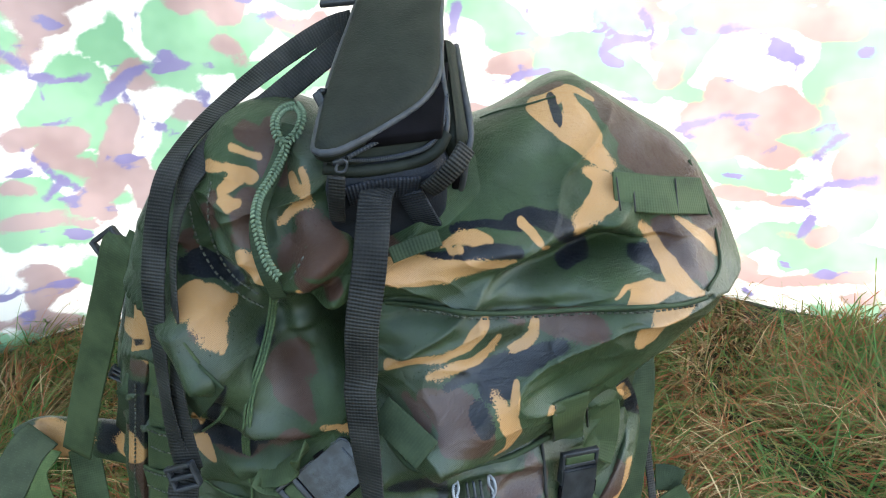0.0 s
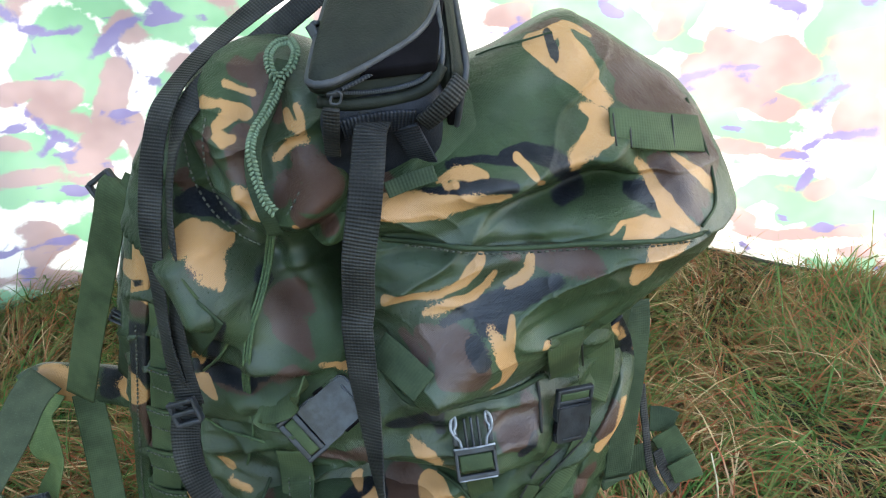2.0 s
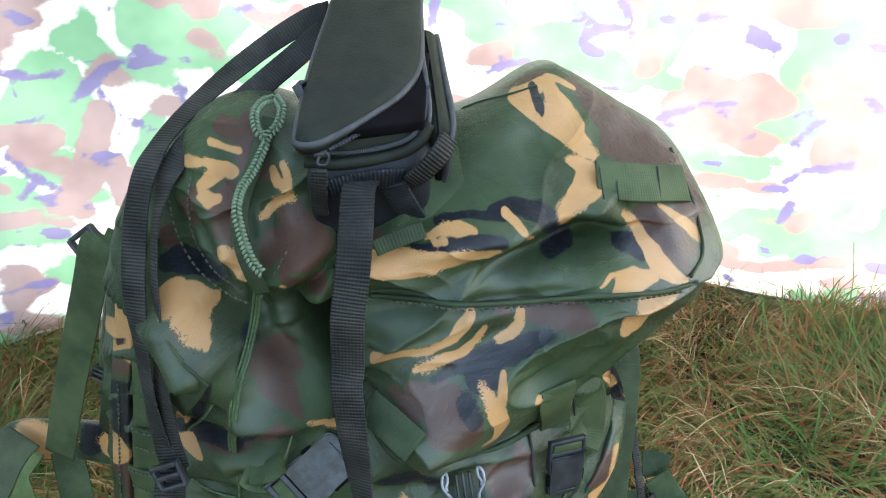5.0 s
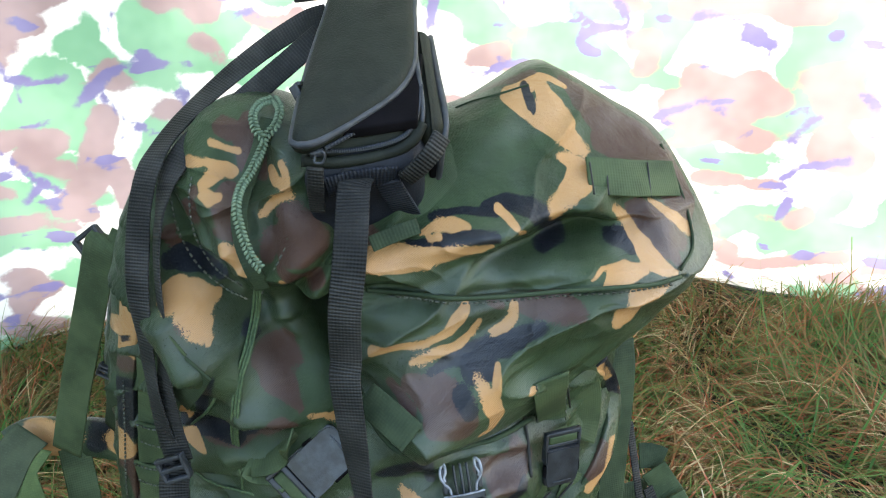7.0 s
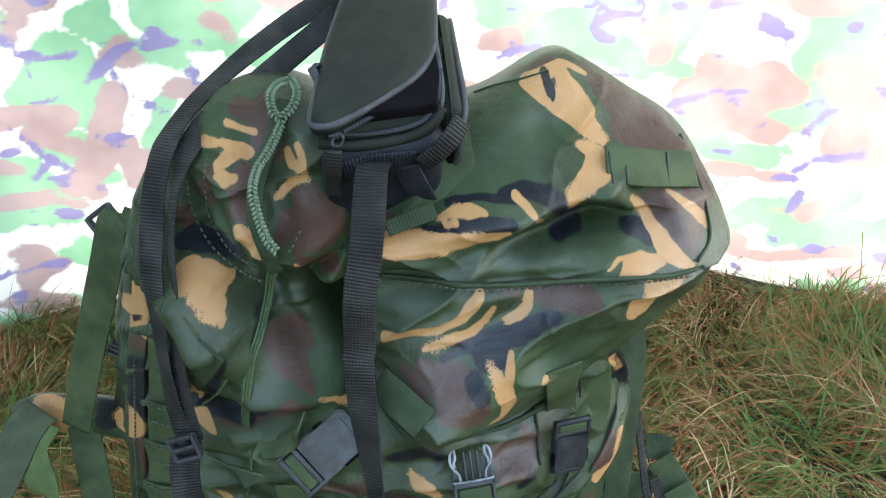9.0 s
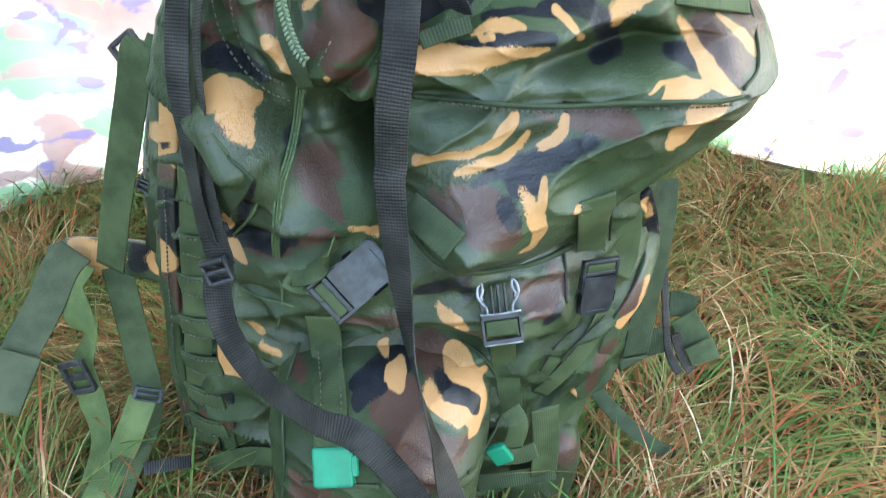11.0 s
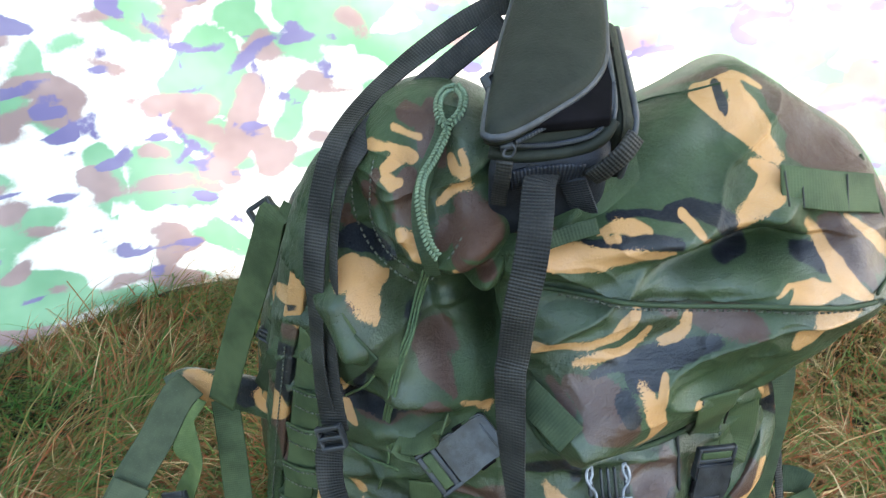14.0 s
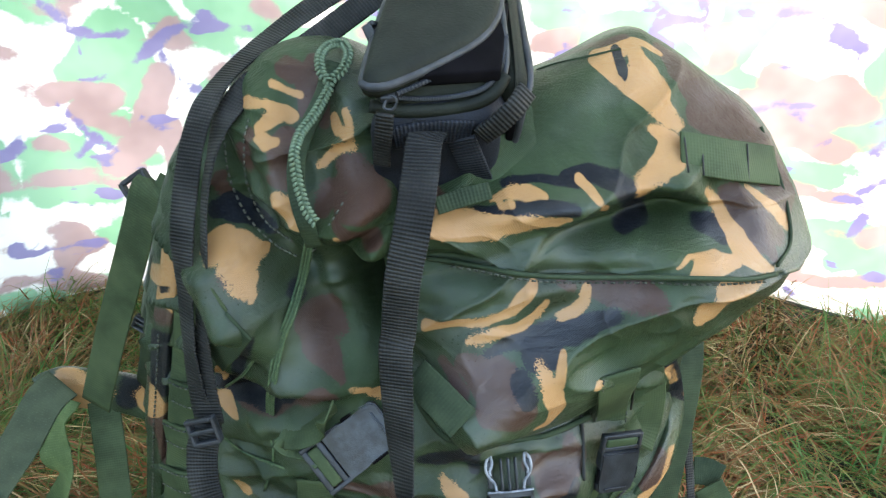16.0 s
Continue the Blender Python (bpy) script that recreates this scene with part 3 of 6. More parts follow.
ink("tarp_vein", (0.065, 1.675, 0.572, 0.0041), (0.105, 1.682, 0.544, 0.0054), (0.157, 1.683, 0.549, 0.0082), (0.189, 1.677, 0.568, 0.0054))
ink("tarp_vein", (0.011, 1.644, 0.709, 0.0158), (0.007, 1.652, 0.662, 0.0106))
ink("tarp_vein", (0.645, 1.499, 0.402, 0.0040), (0.673, 1.489, 0.422, 0.0053))
ink("tarp_vein", (0.737, 1.468, 0.454, 0.0067), (0.763, 1.458, 0.473, 0.0067), (0.780, 1.454, 0.433, 0.0040), (0.797, 1.449, 0.416, 0.0027))
ink("tarp_vein", (0.750, 1.470, 0.321, 0.0110), (0.776, 1.460, 0.342, 0.0096), (0.812, 1.446, 0.357, 0.0055), (0.857, 1.427, 0.362, 0.0110))
ink("tarp_vein", (0.756, 1.474, 0.230, 0.0112), (0.761, 1.471, 0.259, 0.0125))
ink("tarp_vein", (0.694, 1.530, 0.052, 0.0074), (0.675, 1.539, 0.071, 0.0088))
ink("tarp_vein", (0.804, 1.464, 0.132, 0.0043), (0.872, 1.440, 0.155, 0.0029))
ink("tarp_vein", (0.154, 1.657, 0.704, 0.0066), (0.178, 1.656, 0.686, 0.0066), (0.198, 1.658, 0.655, 0.0027))
ink("tarp_vein", (-0.750, 1.372, 0.665, 0.0038), (-0.782, 1.351, 0.678, 0.0038))
ink("tarp_brown", (-0.283, 1.587, 0.699, 0.0129), (-0.252, 1.600, 0.674, 0.0104))
ink("tarp_brown", (-0.527, 1.506, 0.733, 0.0206), (-0.475, 1.525, 0.739, 0.0180))
ink("tarp_vein", (-0.598, 1.461, 0.737, 0.0038), (-0.623, 1.449, 0.696, 0.0038))
ink("tarp_green", (-0.962, 1.316, 0.336, 0.0304), (-0.966, 1.295, 0.402, 0.0271))
ink("tarp_brown", (-0.761, 1.405, 0.486, 0.0263), (-0.811, 1.394, 0.452, 0.0187), (-0.756, 1.420, 0.422, 0.0160))
ink("tarp_vein", (-0.931, 1.294, 0.526, 0.0066), (-0.956, 1.284, 0.473, 0.0107), (-0.953, 1.302, 0.424, 0.0041))
ink("tarp_vein", (0.531, 1.511, 0.657, 0.0103), (0.560, 1.501, 0.672, 0.0064), (0.587, 1.495, 0.655, 0.0051))
ink("tarp_vein", (0.531, 1.532, 0.477, 0.0040), (0.583, 1.511, 0.484, 0.0092), (0.636, 1.499, 0.448, 0.0040))
ink("tarp_vein", (0.751, 1.465, 0.402, 0.0095), (0.784, 1.452, 0.445, 0.0108), (0.773, 1.457, 0.421, 0.0081))

make_ground()
make_tarp()
# folds and bulges of the cloth: x, z, two radii, turn, height
LID_BUMPS = ((-0.032, 0.612, 0.042, 0.036, 10, -0.040), (0.02, 0.450, 0.085, 0.030, 15, 0.006), (0.06, 0.535, 0.12, 0.008, 0, -0.008), (0.155, 0.565, 0.05, 0.016, -20, -0.012), (0.04, 0.56, 0.06, 0.012, 5, 0.008), (0.02, 0.445, 0.07, 0.05, 20, 0.014), (0.10, 0.562, 0.08, 0.012, 8, -0.013), (0.03, 0.585, 0.08, 0.018, 10, 0.008), (0.17, 0.535, 0.05, 0.018, -15, 0.008),
             (0.135, 0.455, 0.05, 0.010, 30, -0.006), (0.07, 0.64, 0.10, 0.03, 20, 0.006), (0.185, 0.575, 0.035, 0.010, -50, -0.007), (0.055, 0.50, 0.05, 0.012, 35, -0.006),
             (0.11, 0.50, 0.06, 0.012, 30, 0.006), (-0.045, 0.640, 0.042, 0.042, 0, -0.06), (0.09, 0.588, 0.10, 0.010, 8, 0.012), (0.115, 0.566, 0.07, 0.008, 4, -0.012), (0.165, 0.58, 0.03, 0.012, -30, 0.010), (0.01, 0.425, 0.06, 0.030, 15, 0.022), (-0.02, 0.545, 0.03, 0.006, 0, -0.010), (0.215, 0.55, 0.03, 0.02, -40, 0.008))
HOOD_BUMPS = ((-0.115, 0.60, 0.010, 0.05, 12, -0.008), (-0.055, 0.565, 0.020, 0.020, 30, 0.012), (-0.078, 0.553, 0.035, 0.006, 40, -0.012), (-0.15, 0.60, 0.008, 0.05, 25, -0.007), (-0.10, 0.62, 0.012, 0.06, 8, -0.010), (-0.075, 0.58, 0.05, 0.012, 35, 0.010), (-0.06, 0.565, 0.04, 0.008, 40, -0.010), (-0.14, 0.62, 0.02, 0.06, 15, 0.008))
BODY_BUMPS = ((-0.065, 0.52, 0.042, 0.045, 0, -0.045), (-0.175, 0.505, 0.065, 0.022, -52, 0.016), (-0.12, 0.395, 0.07, 0.014, 0, 0.014), (-0.12, 0.42, 0.07, 0.008, 0, -0.012), (-0.215, 0.555, 0.02, 0.05, 30, -0.012), (-0.185, 0.52, 0.07, 0.030, -52, 0.022), (-0.13, 0.52, 0.08, 0.014, -60, -0.024), (-0.06, 0.49, 0.018, 0.06, 10, -0.034), (-0.10, 0.46, 0.03, 0.05, 15, 0.014),
              (-0.16, 0.435, 0.10, 0.016, -8, 0.013), (-0.15, 0.405, 0.10, 0.012, -5, -0.012), (0.05, 0.34, 0.10, 0.04, 0, 0.012), (-0.01, 0.295, 0.11, 0.014, -4, -0.022),
              (-0.24, 0.44, 0.03, 0.10, -20, -0.010), (0.15, 0.25, 0.03, 0.08, -25, 0.012), (0.08, 0.325, 0.05, 0.025, 0, 0.020), (-0.23, 0.50, 0.03, 0.010, -50, -0.010), (-0.20, 0.36, 0.07, 0.010, 10, -0.010), (-0.22, 0.28, 0.06, 0.010, -15, -0.008), (0.10, 0.20, 0.05, 0.008, 50, -0.010), (-0.26, 0.17, 0.05, 0.012, 20, 0.010))
POCKET_BUMPS = ((-0.08, 0.125, 0.10, 0.010, -3, -0.014), (-0.05, 0.21, 0.06, 0.05, 0, 0.010), (-0.10, 0.08, 0.06, 0.03, 5, 0.008), (0.0, 0.15, 0.03, 0.012, 40, -0.007))


# ---- the backpack ----
pack = tagged(new("backpack"), "large woodland camouflage army backpack, unbuckled, standing on grass", "backpack")
pack.location = (-0.08, 0.62, 0.0)


def body_face(x, z):
    return 0.568 + (0.65 if x < -0.05 else 1.5) * (x + 0.05) ** 2 + 0.03 * max(0.0, 0.25 - z) + 0.25 * max(0.0, z - 0.56)


def seam_height(x):
    return 0.535 + 0.035 * math.exp(-((x + 0.04) / 0.05) ** 2) - 0.10 * max(0.0, x - 0.16)


def lid_face(x, z):
    over = z - seam_height(x)
    y = 0.546 + 1.55 * max(0.0, x - 0.04) ** 2 + 1.2 * min(0.0, x - 0.0) ** 2
    return y + (0.78 * over if over > 0 else 0.006 + 0.22 * max(0.0, -over - 0.08))


def hood_face(x, z):
    return 0.537 + 0.55 * (z - 0.555) + 3.2 * (x + 0.095) ** 2


def pocket_face(x, z):
    return 0.462 + 0.35 * max(0.0, z - 0.14) + 2.2 * (x + 0.08) ** 2


def side_face(x, z):
    return 0.655 + 0.9 * max(0.0, -0.3 - x)


# printed pattern
ink("sand", (0.092, 0.657, 0.668, 0.0076), (0.103, 0.645, 0.660, 0.0075), (0.116, 0.640, 0.654, 0.0084), (0.131, 0.633, 0.645, 0.0093), (0.142, 0.631, 0.634, 0.0079), (0.151, 0.631, 0.626, 0.0038))
ink("sand", (0.117, 0.673, 0.677, 0.0039), (0.120, 0.656, 0.667, 0.0067), (0.128, 0.646, 0.657, 0.0085), (0.137, 0.633, 0.646, 0.0079))
ink("sand", (0.097, 0.660, 0.669, 0.0067), (0.110, 0.669, 0.675, 0.0039), (0.118, 0.676, 0.679, 0.0025))
ink("sand", (0.120, 0.680, 0.680, 0.0025), (0.132, 0.676, 0.676, 0.0015), (0.140, 0.673, 0.671, 0.0010))
ink("jet", (0.105, 0.668, 0.675, 0.0024), (0.106, 0.656, 0.668, 0.0043), (0.108, 0.646, 0.660, 0.0037), (0.110, 0.640, 0.655, 0.0014))
ink("sand", (0.127, 0.618, 0.626, 0.0023), (0.138, 0.620, 0.621, 0.0060), (0.143, 0.617, 0.614, 0.0087), (0.138, 0.601, 0.606, 0.0090), (0.129, 0.590, 0.600, 0.0070), (0.120, 0.581, 0.595, 0.0056), (0.119, 0.584, 0.587, 0.0035))
ink("sand", (0.149, 0.621, 0.615, 0.0046), (0.146, 0.604, 0.606, 0.0045))
ink("sand", (0.075, 0.577, 0.599, 0.0021), (0.081, 0.570, 0.595, 0.0029), (0.087, 0.562, 0.591, 0.0029), (0.094, 0.570, 0.580, 0.0013))
ink("sand", (0.014, 0.567, 0.586, 0.0013), (0.027, 0.568, 0.591, 0.0025), (0.040, 0.567, 0.591, 0.0037), (0.052, 0.562, 0.590, 0.0012))
ink("sand", (0.018, 0.567, 0.587, 0.0013), (0.022, 0.560, 0.584, 0.0012), (0.029, 0.558, 0.586, 0.0008))
ink("sand", (-0.020, 0.545, 0.571, 0.0082), (-0.002, 0.550, 0.571, 0.0082), (0.023, 0.551, 0.572, 0.0078), (0.043, 0.551, 0.575, 0.0057), (0.060, 0.555, 0.575, 0.0033), (0.069, 0.555, 0.577, 0.0008))
ink("sand", (0.172, 0.611, 0.584, 0.0014), (0.182, 0.619, 0.570, 0.0038), (0.189, 0.607, 0.559, 0.0057), (0.194, 0.598, 0.551, 0.0076), (0.199, 0.592, 0.545, 0.0066), (0.209, 0.587, 0.538, 0.0038), (0.219, 0.588, 0.533, 0.0014))
ink("sand", (0.206, 0.629, 0.582, 0.0015), (0.215, 0.626, 0.576, 0.0034), (0.230, 0.624, 0.564, 0.0040), (0.243, 0.631, 0.553, 0.0036))
ink("sand", (0.156, 0.562, 0.537, 0.0018), (0.163, 0.568, 0.541, 0.0049), (0.177, 0.576, 0.541, 0.0059), (0.190, 0.582, 0.541, 0.0042))
ink("sand", (0.145, 0.564, 0.542, 0.0009), (0.155, 0.573, 0.546, 0.0013), (0.174, 0.582, 0.546, 0.0014))
ink("sand", (0.171, 0.572, 0.499, 0.0061), (0.176, 0.574, 0.504, 0.0094), (0.184, 0.563, 0.521, 0.0101), (0.198, 0.573, 0.523, 0.0070), (0.209, 0.580, 0.526, 0.0024))
ink("sand", (-0.025, 0.542, 0.498, 0.0035), (-0.005, 0.543, 0.501, 0.0030), (0.017, 0.543, 0.504, 0.0030), (0.032, 0.546, 0.511, 0.0039), (0.040, 0.548, 0.520, 0.0047), (0.046, 0.553, 0.528, 0.0034))
ink("sand", (0.003, 0.538, 0.490, 0.0017), (0.021, 0.541, 0.495, 0.0030), (0.038, 0.549, 0.498, 0.0035), (0.050, 0.553, 0.506, 0.0039), (0.057, 0.554, 0.516, 0.0022))
ink("sand", (0.085, 0.562, 0.524, 0.0026), (0.084, 0.560, 0.515, 0.0035), (0.077, 0.558, 0.507, 0.0040), (0.069, 0.557, 0.503, 0.0027))
ink("sand", (0.053, 0.532, 0.478, 0.0017), (0.059, 0.526, 0.473, 0.0035), (0.064, 0.524, 0.459, 0.0062), (0.068, 0.528, 0.444, 0.0059), (0.063, 0.535, 0.427, 0.0042), (0.054, 0.527, 0.426, 0.0023))
ink("sand", (0.070, 0.534, 0.484, 0.0022), (0.069, 0.528, 0.476, 0.0030), (0.067, 0.525, 0.466, 0.0035))
ink("sand", (0.098, 0.541, 0.459, 0.0018), (0.096, 0.537, 0.455, 0.0014))
ink("brown", (0.140, 0.682, 0.675, 0.0040), (0.153, 0.663, 0.663, 0.0098), (0.173, 0.665, 0.645, 0.0149), (0.188, 0.660, 0.627, 0.0180), (0.209, 0.668, 0.619, 0.0144), (0.222, 0.656, 0.602, 0.0163), (0.234, 0.652, 0.583, 0.0155), (0.238, 0.636, 0.569, 0.0122))
ink("brown", (0.165, 0.646, 0.631, 0.0087), (0.186, 0.651, 0.620, 0.0099))
ink("brown", (0.189, 0.623, 0.578, 0.0058), (0.201, 0.613, 0.566, 0.0116), (0.215, 0.604, 0.553, 0.0116), (0.221, 0.598, 0.542, 0.0048))
ink("brown", (0.196, 0.623, 0.580, 0.0058), (0.212, 0.611, 0.564, 0.0097), (0.230, 0.614, 0.551, 0.0069))
ink("brown", (0.057, 0.705, 0.660, 0.0026), (0.075, 0.702, 0.668, 0.0036), (0.095, 0.687, 0.677, 0.0030), (0.114, 0.687, 0.683, 0.0025))
ink("brown", (0.086, 0.562, 0.523, 0.0044), (0.103, 0.561, 0.523, 0.0088), (0.124, 0.559, 0.523, 0.0097), (0.133, 0.556, 0.520, 0.0062))
ink("brown", (0.066, 0.559, 0.528, 0.0022), (0.075, 0.560, 0.525, 0.0031))
ink("brown", (0.003, 0.532, 0.474, 0.0079), (0.020, 0.526, 0.468, 0.0140), (0.037, 0.515, 0.461, 0.0147), (0.043, 0.510, 0.449, 0.0105), (0.020, 0.509, 0.453, 0.0078))
ink("brown", (-0.014, 0.540, 0.472, 0.0031), (0.001, 0.524, 0.457, 0.0049))
ink("black", (0.065, 0.579, 0.601, 0.0038), (0.082, 0.582, 0.602, 0.0047), (0.101, 0.577, 0.599, 0.0055), (0.110, 0.575, 0.589, 0.0081), (0.124, 0.614, 0.564, 0.0080), (0.111, 0.597, 0.561, 0.0055))
ink("black", (0.006, 0.558, 0.580, 0.0021), (0.031, 0.553, 0.583, 0.0037), (0.056, 0.553, 0.585, 0.0045), (0.072, 0.553, 0.584, 0.0037))
ink("black", (0.023, 0.578, 0.595, 0.0017), (0.048, 0.579, 0.599, 0.0025), (0.073, 0.574, 0.597, 0.0034))
ink("black", (0.167, 0.608, 0.559, 0.0043), (0.183, 0.602, 0.557, 0.0080), (0.192, 0.600, 0.553, 0.0047))
ink("black", (0.018, 0.538, 0.483, 0.0022), (0.033, 0.544, 0.488, 0.0057), (0.055, 0.549, 0.492, 0.0075), (0.076, 0.547, 0.496, 0.0075), (0.094, 0.550, 0.505, 0.0048), (0.106, 0.552, 0.511, 0.0031))
ink("black", (0.049, 0.538, 0.482, 0.0079), (0.063, 0.537, 0.483, 0.0061))
ink("black", (0.041, 0.523, 0.469, 0.0070), (0.048, 0.515, 0.458, 0.0052))
ink("sand", (-0.190, 0.563, 0.544, 0.0042), (-0.176, 0.573, 0.553, 0.0042), (-0.152, 0.579, 0.538, 0.0033))
ink("sand", (-0.181, 0.557, 0.542, 0.0060), (-0.169, 0.565, 0.544, 0.0093), (-0.155, 0.570, 0.535, 0.0052))
ink("sand", (-0.169, 0.548, 0.537, 0.0055), (-0.160, 0.555, 0.529, 0.0060), (-0.155, 0.553, 0.521, 0.0028))
ink("sand", (-0.161, 0.547, 0.524, 0.0046), (-0.152, 0.545, 0.511, 0.0023))
ink("sand", (-0.275, 0.630, 0.490, 0.0057), (-0.251, 0.610, 0.495, 0.0087), (-0.240, 0.605, 0.492, 0.0048))
ink("jet", (-0.251, 0.608, 0.486, 0.0038), (-0.242, 0.604, 0.488, 0.0022))
ink("sand", (-0.194, 0.563, 0.437, 0.0036), (-0.200, 0.583, 0.417, 0.0027))
ink("sand", (-0.209, 0.580, 0.401, 0.0033), (-0.198, 0.578, 0.399, 0.0055), (-0.191, 0.570, 0.393, 0.0043), (-0.186, 0.566, 0.389, 0.0022))
ink("sand", (-0.087, 0.553, 0.433, 0.0015), (-0.075, 0.561, 0.427, 0.0030), (-0.067, 0.569, 0.420, 0.0045))
ink("brown", (-0.120, 0.575, 0.481, 0.0097), (-0.110, 0.592, 0.480, 0.0109), (-0.096, 0.584, 0.469, 0.0044))
ink("brown", (-0.113, 0.569, 0.468, 0.0107), (-0.102, 0.563, 0.453, 0.0063), (-0.093, 0.556, 0.442, 0.0024))
ink("brown", (-0.180, 0.578, 0.403, 0.0076), (-0.154, 0.575, 0.403, 0.0085), (-0.107, 0.541, 0.434, 0.0062))
ink("black", (-0.152, 0.529, 0.485, 0.0037), (-0.179, 0.564, 0.442, 0.0046), (-0.181, 0.582, 0.407, 0.0070), (-0.154, 0.574, 0.402, 0.0058))
ink("black", (-0.187, 0.582, 0.566, 0.0062), (-0.179, 0.586, 0.568, 0.0086), (-0.164, 0.590, 0.560, 0.0057), (-0.148, 0.592, 0.549, 0.0038))
ink("black", (-0.132, 0.580, 0.505, 0.0048), (-0.127, 0.577, 0.496, 0.0029))
ink("brown", (-0.187, 0.591, 0.586, 0.0057), (-0.182, 0.592, 0.576, 0.0048))
ink("sand", (-0.015, 0.548, 0.357, 0.0020), (-0.008, 0.542, 0.352, 0.0051), (0.000, 0.537, 0.346, 0.0066), (0.009, 0.545, 0.335, 0.0026))
ink("sand", (-0.196, 0.571, 0.316, 0.0057), (-0.187, 0.571, 0.306, 0.0035))
ink("sand", (-0.188, 0.567, 0.292, 0.0035), (-0.173, 0.562, 0.288, 0.0046))
ink("sand", (-0.245, 0.590, 0.239, 0.0032), (-0.220, 0.580, 0.240, 0.0069), (-0.196, 0.572, 0.230, 0.0050), (-0.184, 0.567, 0.222, 0.0025))
ink("brown", (-0.121, 0.565, 0.325, 0.0044), (-0.093, 0.565, 0.325, 0.0060), (-0.053, 0.552, 0.338, 0.0068), (-0.026, 0.596, 0.292, 0.0063))
ink("brown", (0.071, 0.560, 0.351, 0.0104), (0.092, 0.578, 0.359, 0.0106), (0.086, 0.579, 0.376, 0.0052))
ink("black", (-0.031, 0.555, 0.368, 0.0046), (-0.010, 0.549, 0.377, 0.0065), (0.006, 0.543, 0.387, 0.0064), (0.010, 0.553, 0.364, 0.0035))
ink("black", (-0.206, 0.586, 0.414, 0.0055), (-0.192, 0.585, 0.409, 0.0092), (-0.165, 0.582, 0.407, 0.0091), (-0.141, 0.573, 0.410, 0.0047))
ink("brown", (-0.129, 0.566, 0.414, 0.0066), (-0.102, 0.544, 0.429, 0.0063))
ink("brown", (-0.274, 0.621, 0.371, 0.0049), (-0.283, 0.615, 0.341, 0.0043), (-0.284, 0.612, 0.300, 0.0038))
ink("sand", (-0.173, 0.605, 0.637, 0.0024), (-0.157, 0.593, 0.644, 0.0032), (-0.146, 0.585, 0.644, 0.0022))
ink("sand", (-0.143, 0.573, 0.630, 0.0031), (-0.138, 0.576, 0.634, 0.0048), (-0.132, 0.579, 0.634, 0.0022))
ink("sand", (-0.141, 0.566, 0.625, 0.0030), (-0.135, 0.560, 0.621, 0.0039), (-0.130, 0.564, 0.622, 0.0021))
ink("sand", (-0.128, 0.547, 0.587, 0.0051), (-0.119, 0.548, 0.579, 0.0085), (-0.112, 0.549, 0.572, 0.0077), (-0.105, 0.546, 0.566, 0.0030))
ink("sand", (-0.140, 0.598, 0.656, 0.0018), (-0.132, 0.598, 0.653, 0.0018), (-0.122, 0.598, 0.648, 0.0013))
ink("sand", (-0.142, 0.585, 0.644, 0.0027), (-0.132, 0.586, 0.640, 0.0035), (-0.125, 0.586, 0.634, 0.0031))
ink("sand", (-0.100, 0.569, 0.608, 0.0021), (-0.091, 0.572, 0.616, 0.0034), (-0.081, 0.570, 0.620, 0.0025))
ink("sand", (-0.096, 0.590, 0.634, 0.0035), (-0.092, 0.582, 0.628, 0.0035), (-0.082, 0.570, 0.627, 0.0038))
ink("sand", (-0.087, 0.536, 0.563, 0.0021))
ink("brown", (-0.164, 0.583, 0.611, 0.0055), (-0.158, 0.581, 0.602, 0.0050))
ink("brown", (-0.126, 0.571, 0.623, 0.0074), (-0.124, 0.559, 0.610, 0.0094), (-0.121, 0.558, 0.598, 0.0064), (-0.132, 0.552, 0.600, 0.0038))
ink("brown", (-0.126, 0.604, 0.662, 0.0072), (-0.134, 0.605, 0.666, 0.0059))
ink("brown", (-0.084, 0.565, 0.607, 0.0068), (-0.070, 0.554, 0.598, 0.0108), (-0.059, 0.546, 0.588, 0.0090), (-0.068, 0.534, 0.584, 0.0089), (-0.082, 0.543, 0.585, 0.0074))
ink("brown", (-0.067, 0.558, 0.560, 0.0086), (-0.075, 0.540, 0.564, 0.0083), (-0.085, 0.536, 0.575, 0.0037))
ink("brown", (-0.114, 0.612, 0.669, 0.0041), (-0.118, 0.602, 0.654, 0.0063), (-0.117, 0.593, 0.639, 0.0053))
ink("brown", (-0.093, 0.561, 0.591, 0.0077), (-0.097, 0.553, 0.581, 0.0059), (-0.078, 0.566, 0.609, 0.0051))
ink("brown", (-0.150, 0.568, 0.625, 0.0044), (-0.162, 0.582, 0.605, 0.0055))
ink("sand", (-0.016, 0.607, 0.270, 0.0053), (-0.006, 0.581, 0.274, 0.0092), (0.001, 0.559, 0.271, 0.0134), (0.012, 0.541, 0.257, 0.0145), (0.020, 0.535, 0.241, 0.0112), (0.018, 0.524, 0.231, 0.0067), (0.013, 0.517, 0.229, 0.0028))
ink("sand", (0.002, 0.607, 0.267, 0.0089), (0.014, 0.601, 0.265, 0.0071), (0.023, 0.589, 0.260, 0.0082))
ink("sand", (-0.026, 0.534, 0.270, 0.0049), (-0.012, 0.525, 0.261, 0.0060), (0.004, 0.521, 0.247, 0.0060))
ink("jet", (-0.018, 0.551, 0.274, 0.0033), (-0.007, 0.535, 0.266, 0.0049), (0.009, 0.538, 0.257, 0.0050), (0.018, 0.536, 0.247, 0.0045), (0.020, 0.535, 0.242, 0.0022))
ink("sand", (-0.077, 0.586, 0.286, 0.0029), (-0.070, 0.574, 0.286, 0.0040), (-0.067, 0.566, 0.286, 0.0028))
